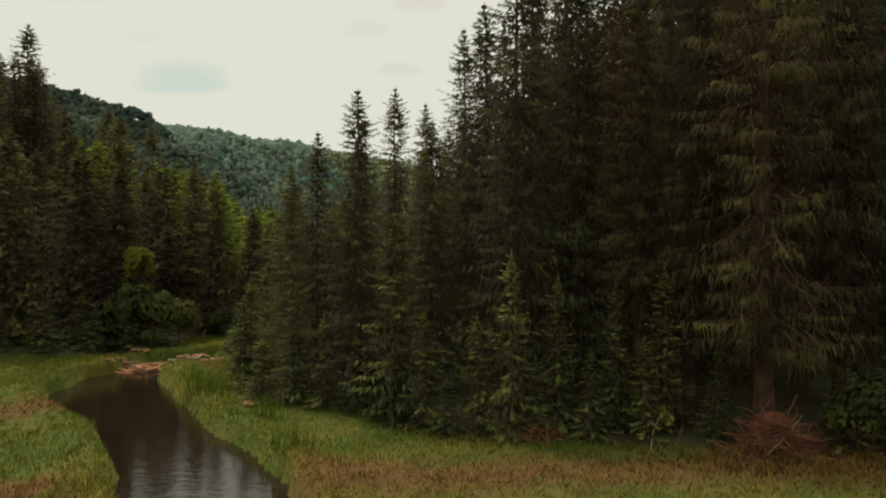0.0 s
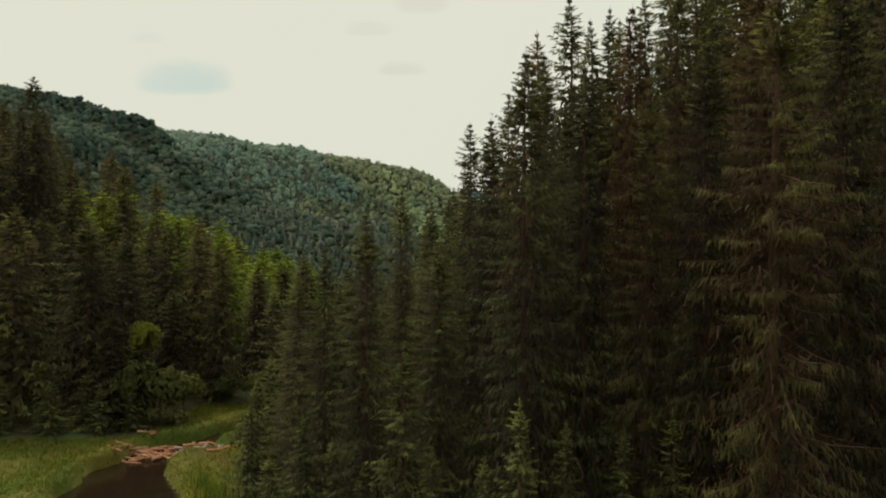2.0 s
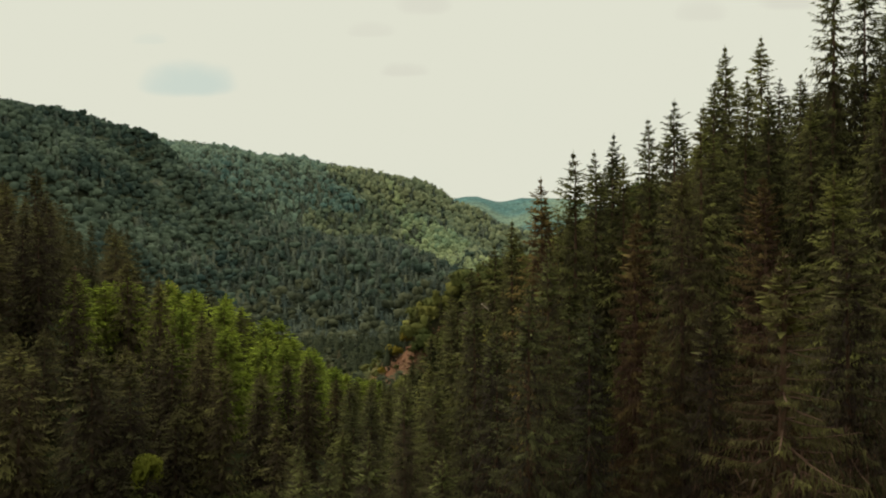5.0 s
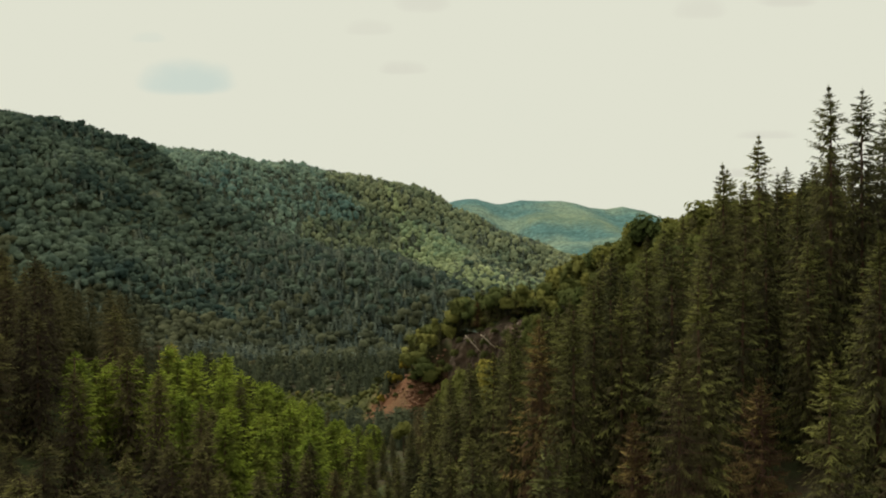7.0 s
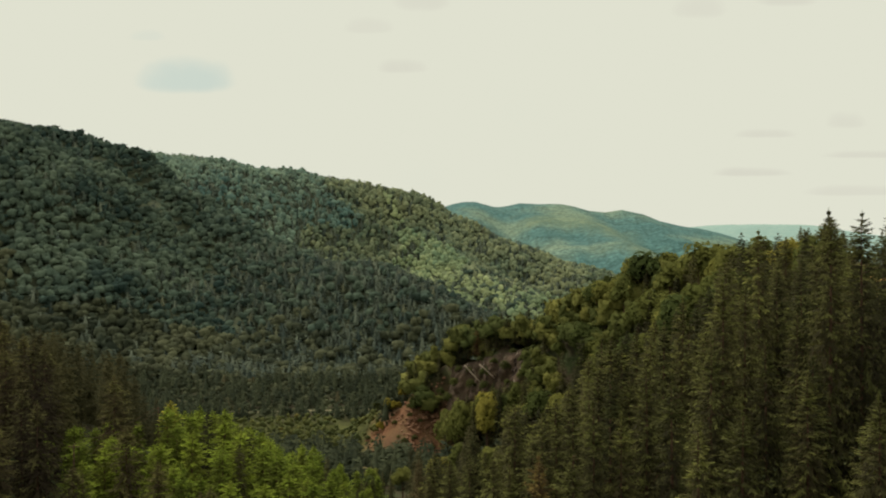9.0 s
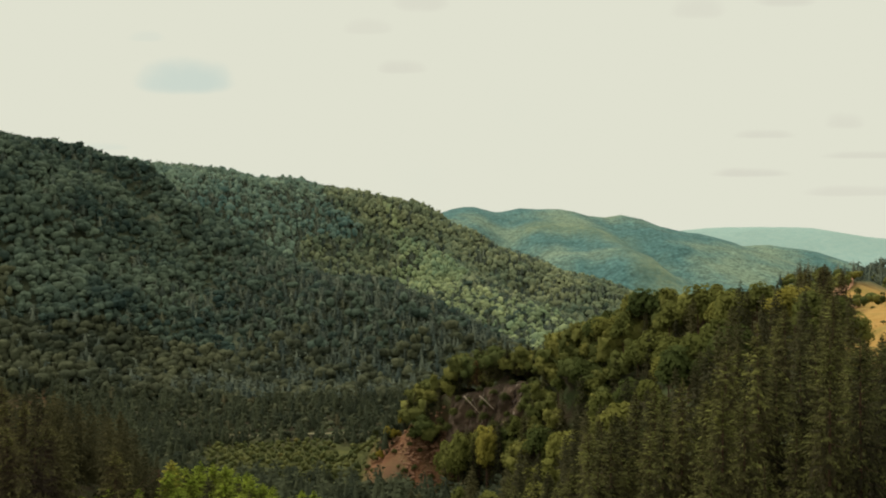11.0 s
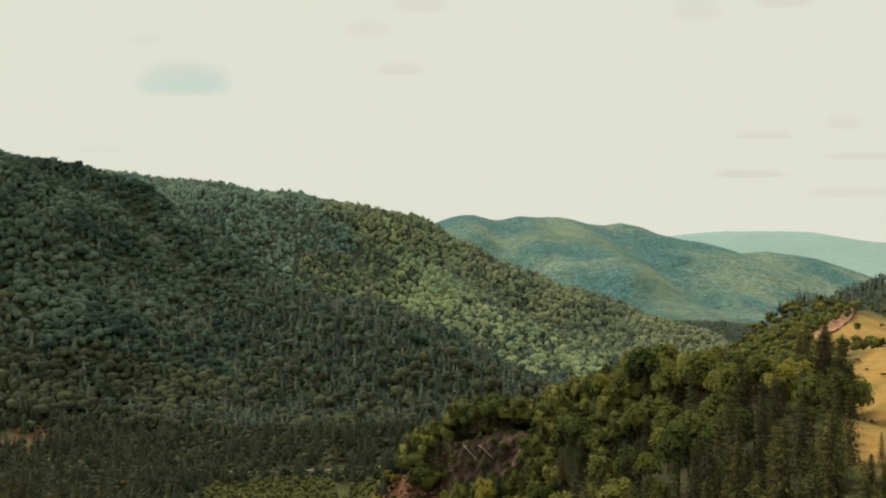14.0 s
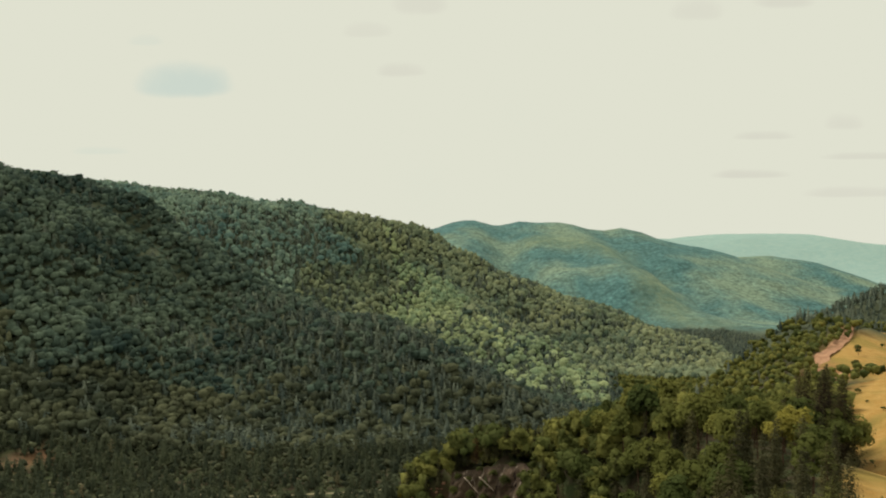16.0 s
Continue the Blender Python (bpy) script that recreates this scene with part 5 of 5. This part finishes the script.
def ribbon(name, line, wide, mat, label):
    line = np.array(line, float)
    t = np.linspace(0, len(line) - 1, 24 * len(line))
    c = np.stack([np.interp(t, np.arange(len(line)), line[:, k]) for k in range(2)], 1)
    way = unit(np.gradient(c, axis=0))
    off = np.stack([-way[:, 1], way[:, 0]], 1)
    rows = []
    mid = land(c[:, 0], c[:, 1])
    for s in (-1, 0, 1):
        e = c + off * wide * 0.5 * s
        rows.append(np.column_stack([e, np.maximum(land(e[:, 0], e[:, 1]), mid) + 0.2]))
    v = np.stack(rows, 1).reshape(-1, 3)
    f = [q for i in range(len(c) - 1) for j in range(2) for q in ((3 * i + j, 3 * i + j + 1, 3 * i + j + 4), (3 * i + j, 3 * i + j + 4, 3 * i + j + 3))]
    return tagged(new(name, mesh_np(name, v, np.array(f), mat)), label, "road", kind="structure")


ribbon("road", ROAD, 2.6, GRAVEL, "pale gravel road along the valley floor")
RED_EARTH = earthy("red_earth", (0.30, 0.15, 0.085), (0.46, 0.26, 0.15), 0.3, 0.95, 0.08)
ribbon("track", [(168, 352), (183, 390), (206, 424), (226, 452), (242, 482)], 7.0, RED_EARTH, "broad worn track of bare reddish earth")
ribbon("track", [(158, 330), (172, 352), (205, 372), (235, 385), (300, 400)], 2.6, RED_EARTH, "pale dirt track across the dry meadow")


def stones(name, line, wide, count, size, mat, label, seed):
    r = np.random.default_rng(seed)
    forms = [lump(r, 1, 0.8, 0.6, 0.35, 1) for _ in range(5)]
    line = np.array(line, float)
    t = r.uniform(0, len(line) - 1, count)
    c = np.stack([np.interp(t, np.arange(len(line)), line[:, k]) for k in range(2)], 1) + r.normal(0, wide, (count, 2))
    z = land(c[:, 0], c[:, 1])
    parts = []
    for k in range(count):
        v, f = forms[k % 5]
        a, s = r.uniform(0, 6.28), size * r.uniform(0.4, 1.4)
        ca, sa = math.cos(a), math.sin(a)
        parts.append((np.stack([v[:, 0] * ca - v[:, 1] * sa, v[:, 0] * sa + v[:, 1] * ca, v[:, 2]], 1) * s + (c[k, 0], c[k, 1], z[k] + 0.1 * s), f))
    return tagged(new(name, mesh_np(name, *join(parts), mat)), label, "stones", kind="stuff")


stones("scree", [(-36, 300), (-22, 304), (-6, 296), (3, 284)], 4.0, 700, 0.8, STONE, "reddish broken stones of a rock slide", 81)


def stick(name, a, b, r0_, mat, label, category, group="", bend=0.3, seed=0, sides=7):
    """A log or fallen stem between two points, with a stub or two."""
    r = np.random.default_rng(seed)
    a, b = np.array(a, float), np.array(b, float)
    t = np.linspace(0, 1, 7)[:, None]
    off = r.normal(size=3) * bend * 0.3
    path = a + (b - a) * t + np.sin(t * np.pi) * off + r.normal(size=(7, 3)) * 0.02 * r0_ * 5
    parts = [tube(path, r0_ * np.linspace(1, 0.55, 7), sides)]
    for k in range(2):
        p = path[2 + 2 * k]
        d = unit(r.normal(size=3) + (0, 0, 0.6))
        parts.append(tube(np.array([p, p + d * r0_ * 1.8, p + d * r0_ * 2.8]), (r0_ * 0.35, r0_ * 0.25, r0_ * 0.1), 4))
    return tagged(new(name, mesh_np(name, *join(parts), mat, smooth=True)), label, category, group)


for k, (a, b) in enumerate([((11.5, 283.5, 9.6), (16.8, 282.5, 4.9)), ((6.2, 285.0, 9.2), (11.5, 284.0, 3.5))]):
    stick("fallen_trunk", a, b, 0.28, DEADWOOD, "bleached fallen trunk lying on the rock face", "log", "trunks on the cliff", 0.2, 90 + k)

# ---- river bank and meadow ----
r1 = np.random.default_rng(44)
for k in range(90):
    x, y = r1.uniform(-26.0, -17.0), r1.normal(62.2, 0.9)
    a = r1.normal(0.1, 0.55)
    half = r1.uniform(0.2, 0.95) * (1.4 if k % 9 == 0 else 1.0)
    z = max(0.97, float(land(x, y)) + 0.06) + r1.uniform(0.0, 0.16)
    stick("log", (x - half * math.cos(a), y - half * math.sin(a), z), (x + half * math.cos(a), y + half * math.sin(a), z + r1.normal(0, 0.10)),
          r1.uniform(0.05, 0.13), REDWOOD if k % 7 else DEADWOOD, "bare reddish driftwood log in the jam across the river", "log", "driftwood jam", 0.3, 130 + k)


def heap(name, centre, reach, count, length, thick, mat, label, category, seed, upright=0.5):
    """A tangle of dead branches."""
    r = np.random.default_rng(seed)
    parts = []
    for k in range(count):
        p = np.array([centre[0] + r.normal(0, reach * 0.5), centre[1] + r.normal(0, reach * 0.3)])
        away = math.hypot(p[0] - centre[0], p[1] - centre[1])
        z = float(land(p[0], p[1])) + 0.05 + r.uniform(0, 1) * 0.85 * reach * max(0.06, 1 - away / reach)
        a = r.uniform(0, 6.283)
        d = unit(np.array([math.cos(a), 0.7 * math.sin(a), r.normal(0.1, upright)]))
        ln = length * r.uniform(0.3, 1.0)
        mid = np.array([p[0], p[1], z])
        low_end = mid - d * ln * 0.5
        low_end[2] = max(low_end[2], float(land(low_end[0], low_end[1])))
        parts.append(tube(np.array([low_end, mid + r.normal(0, 0.06, 3), mid + d * ln * 0.5]), (thick * r.uniform(0.5, 1.3), thick * 0.7, thick * 0.2), 4))
    return tagged(new(name, mesh_np(name, *join(parts), mat)), label, category, kind="stuff")


heap("brush_pile", (14.0, 33.6), 1.7, 300, 3.2, 0.024, RUSTWOOD, "heap of dead reddish branches under the tall spruce", "brush", 151, 0.42)
heap("brush_pile", (4.3, 35.6), 0.9, 60, 1.8, 0.03, RUSTWOOD, "dead reddish twigs of a withered young spruce", "brush", 152, 0.9)
heap("brush_pile", (18.2, 33.8), 2.0, 60, 2.0, 0.04, RUSTWOOD, "dead brown branches among shrubs", "brush", 153, 0.4)
for k, (x, y, dx, h) in enumerate([(8.9, 34.2, 0.5, 1.5), (9.7, 34.0, 0.6, 1.1), (12.2, 33.0, 1.6, 2.6), (13.0, 32.8, 1.9, 1.8), (6.2, 35.0, 0.2, 1.4), (14.6, 32.6, -1.0, 1.6)]):
    z = float(land(x, y)) - 0.1
    stick("dead_branch", (x, y, z), (x + dx, y + 0.4, z + h), 0.022, DEADWOOD if k % 3 == 0 else RUSTWOOD, "thin dead branch leaning out of the grass", "branch", "dead branches", 0.5, 170 + k, 5)
z = float(land(14.2, 33.9))
v, f = lump(np.random.default_rng(3), 0.9, 0.4, 0.9, 0.35, 3)
tagged(new("root_plate", mesh_np("root_plate", v + (14.2, 34.4, z + 0.5), f, earthy("red_soil", (0.16, 0.06, 0.035), (0.26, 0.11, 0.06), 1.2, 0.95, 0.1), smooth=True)),
       "upturned root plate with reddish soil", "root plate")


def shrub_forms(count, h, mat, seed, leaves=40, clumps=14, size=0.34, wide=0.5, low=0.08):
    made = []
    for k in range(count):
        r = np.random.default_rng(seed + k)
        crown, limbs = broadleaf_shape(r, h, h * wide, clumps, leaves, size, low)
        made.append((h, mesh_np("stem", *trunk_shape(r, h * 0.6, 0.06, limbs, 5, 0.05), BARK), mesh_np("crown", *crown[:2], mat, lean=crown[2]), ""))
    return made


SHRUB_M = foliage("shrub_leaves", (0.070, 0.080, 0.027), (0.122, 0.130, 0.040), (0.13, 0.13, 0.03), False, 0.3)
LIME_M = foliage("lime_leaves", (0.19, 0.205, 0.034), (0.23, 0.24, 0.036), (0.2, 0.2, 0.03), False, 0.35)
GOLD_M = foliage("golden_leaves", (0.21, 0.18, 0.032), (0.30, 0.23, 0.035), (0.36, 0.23, 0.035), False, 0.3)
SHRUBS = Kind("shrub", shrub_forms(3, 3.0, SHRUB_M, 700, 75, 14, 0.23), "shrub", "shrubs at the wood's edge")
LIMES = Kind("lime_tree", shrub_forms(1, 8.0, LIME_M, 710, 90, 16, 0.30, 0.22, 0.62), "tree", "")
GOLDS = Kind("golden_shrub", shrub_forms(2, 4.0, GOLD_M, 720, 30, 12, 0.7), "shrub", "golden shrubs above the slide")
LIMES.plant(-24.2, 71.0, 2.2, "small yellow-green bush behind the stranded logs", None, 1.1)
LIMES.plant(-27.2, 71.8, 8.9, "slim broadleaf tree with a yellow-green top against dark spruces", None, 0.78)
for x, y, h in [(18.0, 33.6, 3.6), (19.6, 33.2, 4.0), (17.0, 33.4, 2.4), (-25, 68.5, 2.0), (-27.6, 70.2, 6.4), (-25.6, 70.6, 5.4), (-24.0, 72.5, 4.6), (-22.5, 80.5, 3.0), (-19.5, 81, 3.4),
                (-16.2, 70, 3.6), (-14.2, 58, 3.6), (-12, 51, 3.0), (-15.4, 76, 4.2)]:
    SHRUBS.plant(x, y, h, "dense green shrub at the foot of the spruces")
for x, y, h in [(-23, 317, 6), (-20, 313, 4.5), (-17, 316, 5), (-26, 311, 4), (-12, 308, 4), (-8, 303, 3.5)]:
    GOLDS.plant(x, y, h, "golden-leaved shrub beside the rock slide")
for x, y, h in [(38, 274, 12), (34, 277, 10), (36, 281, 12), (31, 279, 9), (29, 284, 12), (25, 286, 10), (22, 288, 12), (18, 291, 10), (15, 293, 12), (11, 297, 10), (8, 300, 11), (5, 303, 9),
                (27, 290, 12), (20, 296, 12), (13, 302, 11), (33, 286, 12), (41, 270, 12), (26, 250, 10), (28, 254, 11), (27, 246, 10), (31, 256, 11), (24, 257, 9), (22, 262, 9),
                (18, 268, 8), (14, 274, 8), (10, 279, 8), (20, 273, 7), (33, 260, 10)]:
    MID.plant(x, y, h, "small dark conifer on the spur's rocky nose", None, 1.1)
for k, (x, y, top) in enumerate([(26, 255, 6), (22, 258, 4), (24, 261, 1), (19, 262, 1), (20, 266, -1), (15, 266, 0), (16, 270, -2), (11, 271, -1), (12, 275, -3), (7, 275, -2), (8, 280, -5), (4, 280, -4),
                  (3, 285, -8), (0, 283, -7), (24, 250, 5), (17, 256, 2), (13, 261, 0), (29, 252, 9), (9, 267, -3), (4, 272, -5), (0, 277, -8)]):
    if k % 3 == 1:
        BEECHES.plant(x, y, max(6.0, top + 5.0 - float(land(x, y))), "olive-green broadleaf tree below the rock face", None, 0.8)
        continue
    MID.plant(x, y, max(6.0, top + (6.0 if x > 13 else 3.0) - float(land(x, y))), "slender dark spruce below the rock face", None, 0.9)
for a, b in [(0.1, 0.75), (0.16, 0.5), (0.22, 0.8), (0.3, 0.45), (0.36, 0.7), (0.42, 0.35), (0.5, 0.85), (0.55, 0.5), (0.62, 0.25), (0.7, 0.6), (0.76, 0.85), (0.84, 0.4), (0.9, 0.7), (0.28, 0.2), (0.48, 0.15), (0.05, 0.55), (0.08, 0.3), (0.2, 0.3), (0.66, 0.95), (0.33, 0.95), (0.95, 0.5), (0.88, 0.9), (0.58, 0.7), (0.14, 0.92), (0.72, 0.35)]:
    x, y, z = rock_at(a, b)
    ledge = SHRUBS.plant(float(x) - 1.3, float(y) - 1.2, 2.6 + 2.4 * math.sin(40 * a + 9 * b) ** 2, "green shrub clinging to a ledge of the rock face")
    ledge.matrix_basis.translation.z = float(z) - 0.5
for x, y, h in [(9, 280, 3.5), (5, 284, 3), (12, 276, 4), (1, 288, 3), (15, 274, 4), (8, 277, 3), (-3, 291, 3), (12.5, 283.5, 2.2), (6.5, 289, 2), (17, 270, 4.5), (20, 268, 5), (8, 274, 5.5), (4, 279, 5), (0, 284, 5), (-4, 288, 4.5), (11, 270, 6), (-1, 281, 4.5), (3, 275, 5.5),
                (-18, 300, 2.4), (-10, 299, 2.2), (-14, 303, 2.6), (-24, 303, 2.5), (-6, 294, 2.8), (-30, 300, 3), (-9, 305, 2.5), (-20, 307, 2.5), (-12, 296, 3), (-16, 297, 3.2), (-22, 299, 3.2), (-27, 302, 3.2), (-33, 304, 3.5), (-3, 290, 3.5), (-7, 291, 3.5), (-13, 292, 4),
                (-19, 294, 4), (-25, 297, 4), (2, 283, 4)]:
    SHRUBS.plant(x, y, h, "green shrub rooted on the rocky slope")
for x, y, h in [(97, 208, 11), (101, 214, 12), (104, 220, 12), (107, 225, 11), (102, 226, 11), (110, 231, 11), (98, 219, 10), (105, 213, 10), (94, 213, 11), (113, 238, 10), (108, 218, 10)]:
    DARK.plant(x, y, 46.0 + h - float(land(x, y)), "dark spruce in a clump beside the dry meadow", None, 0.8)
r2 = np.random.default_rng(61)
for k in range(46):
    x, y = r2.uniform(-52, 30), r2.uniform(262, 330)
    if inside(np.array(x), np.array(y), CLIFF_FOOT) and k % 4:
        continue
    SHRUBS.plant(x, y, float(r2.uniform(2.5, 5.5)), "green shrub on the rocky slope")
for x, y, h in [(150, 292, 3), (143, 262, 2.2), (131, 235, 1.8), (126, 240, 2.0), (137, 246, 2.6), (121, 218, 2.2), (118, 222, 1.6), (113, 205, 2.0), (158, 280, 1.6), (146, 278, 1.5),
                (205, 398, 6), (202, 392, 4), (240, 440, 4), (214, 384, 5), (222, 372, 5), (188, 352, 4), (196, 346, 5), (185, 362, 7), (228, 386, 6), (186, 425, 3), (262, 470, 3)]:
    SHRUBS.plant(x, y, h * 0.7, "lone dark shrub on the dry golden meadow")


def grass(name, mat, count, box, keep, length, width, label, seed):
    """Blades in tufts over the meadow."""
    r = np.random.default_rng(seed)
    x, y = r.uniform(box[0], box[2], count), r.uniform(box[1], box[3], count)
    d, (half,) = along(x, y, RIVER)
    ok = (d > half + 0.35 * cell_noise(x, y, 3.0, 8) + 0.05) & (meadow_mask(x, y) > 0.5) & keep(x, y, r) & (np.abs(x) < 0.6 * y + 3)
    x, y = x[ok], y[ok]
    n, per = len(x), 5
    tall = length * (0.7 + 0.5 * step(-0.3, 0.6, cell_noise(x, y, 4.0, 91)))
    px, py = np.repeat(x, per) + r.normal(0, 0.16, n * per), np.repeat(y, per) + r.normal(0, 0.16, n * per)
    at = np.stack([px, py, land(px, py) - 0.05], 1)
    way = unit(np.stack([r.normal(0.12, 0.4, n * per), r.normal(0, 0.4, n * per), np.ones(n * per)], 1))
    ln = np.repeat(tall, per) * r.uniform(0.5, 1.3, n * per)
    v, f = blades(at, way, ln, np.full(n * per, width), r)
    tint = np.repeat(np.clip(np.repeat(0.46 + 0.22 * step(-16, -8, x) + 0.35 * cell_noise(x, y, 5.0, 92) + 0.25 * cell_noise(x, y, 1.6, 93), per) + r.normal(0, 0.12, n * per), 0, 0.99), 3)
    up = np.repeat(unit(np.array([[0.0, -0.25, 1.0]])), len(v), 0)
    return tagged(new(name, mesh_np(name, v, f, mat, tint, lean=up)), label, "grass", kind="stuff")


grass("grass", GRASS_M, 64000, (-46, 25, 26, 82), lambda x, y, r: r.uniform(size=len(x)) > 0.85 * sedge_mask(x, y), 0.32, 0.05, "lush green grass of the river meadow", 201)
grass("sedge", SEDGE_M, 44000, (-46, 25, 26, 66), lambda x, y, r: r.uniform(size=len(x)) < sedge_mask(x, y), 0.36, 0.05, "brownish sedge in the wet meadow", 202)


def reeds(x, y, seed):
    r = np.random.default_rng(seed)
    n = 46
    at = np.stack([x + r.normal(0, 0.5, n), y + r.normal(0, 0.25, n), np.zeros(n)], 1)
    at[:, 2] = land(at[:, 0], at[:, 1]) - 0.05
    way = unit(np.stack([r.normal(0, 0.1, n), r.normal(0, 0.1, n), np.ones(n)], 1))
    v, f = blades(at, way, r.uniform(0.9, 1.7, n), np.full(n, 0.07), r)
    return tagged(new("reed_clump", mesh_np("reed_clump", v, f, GRASS_M, np.full(len(v), 0.15))), "upright dark green reeds on the river bank", "reeds", "reeds on the bank")


for k, (x, y) in enumerate([(-14.9, 47.5), (-13.8, 46.6), (-14.4, 49.0), (-12.8, 46.0), (-15.8, 50.5), (-9.0, 41.0), (-6.6, 34.0)]):
    reeds(x, y, 210 + k)
v, f = lump(np.random.default_rng(5), 0.36, 0.28, 0.2, 0.3, 2)
tagged(new("earth_mound", mesh_np("earth_mound", v + (-10.6, 43.6, float(land(-10.6, 43.6)) + 0.12), f, STONE, smooth=True)), "small mound of bare orange earth in the grass", "mound")


stones("gravel_bar", [(-26, 62.6), (-22, 61.6), (-17, 61.8)], 0.5, 160, 0.22, STONE, "pinkish stones of a gravel bar in the river", 82)

# Added wooded slope behind the camera, unseen: it blocks low sky light.
p = scatter((-260, -230, 260, -80), 14.0, 57, lambda x, y: land(x, y) > 6)
wood("spruce_slope", V_CON, p, r0.uniform(18, 26, len(p)), CONIF_J, "added spruces on the unseen slope behind the camera", 34, (1.2, 1.6))

# ---- a power line ----
POLE_A, POLE_B = np.array((-47.0, 100.0, 26.5)), np.array((-50.8, 140.0, 23.2))
for p in (POLE_A, POLE_B):
    low_z = float(land(p[0], p[1]))
    pole = new("power_pole")
    pole.matrix_basis = Matrix.Translation((p[0], p[1], low_z))
    tall = p[2] - low_z
    part("post", mesh_np("post", *tube([(0, 0, -0.4), (0, 0, tall * 0.5), (0, 0, tall + 0.3)], (0.10, 0.09, 0.07), 8), BARK, smooth=True), pole)
    part("crossarm", mesh_np("crossarm", *tube([(-0.7, 0, tall), (0, 0, tall), (0.7, 0, tall)], (0.04, 0.04, 0.04), 6), BARK), pole)
    tagged(pole, "dark weathered wooden power pole among larches", "pole", "power poles")
for off in (-0.65, 0.65):
    t = np.linspace(0, 1, 15)[:, None]
    path = POLE_A + (POLE_B - POLE_A) * t - np.array([0, 0, 0.7]) * np.sin(np.pi * t) + np.array([off, 0, 0.06])
    tagged(new("power_cable", mesh_np("power_cable", *tube(path, np.full(15, 0.018), 4), BARK)), "thin dark cable strung between two poles", "cable", "power cables")
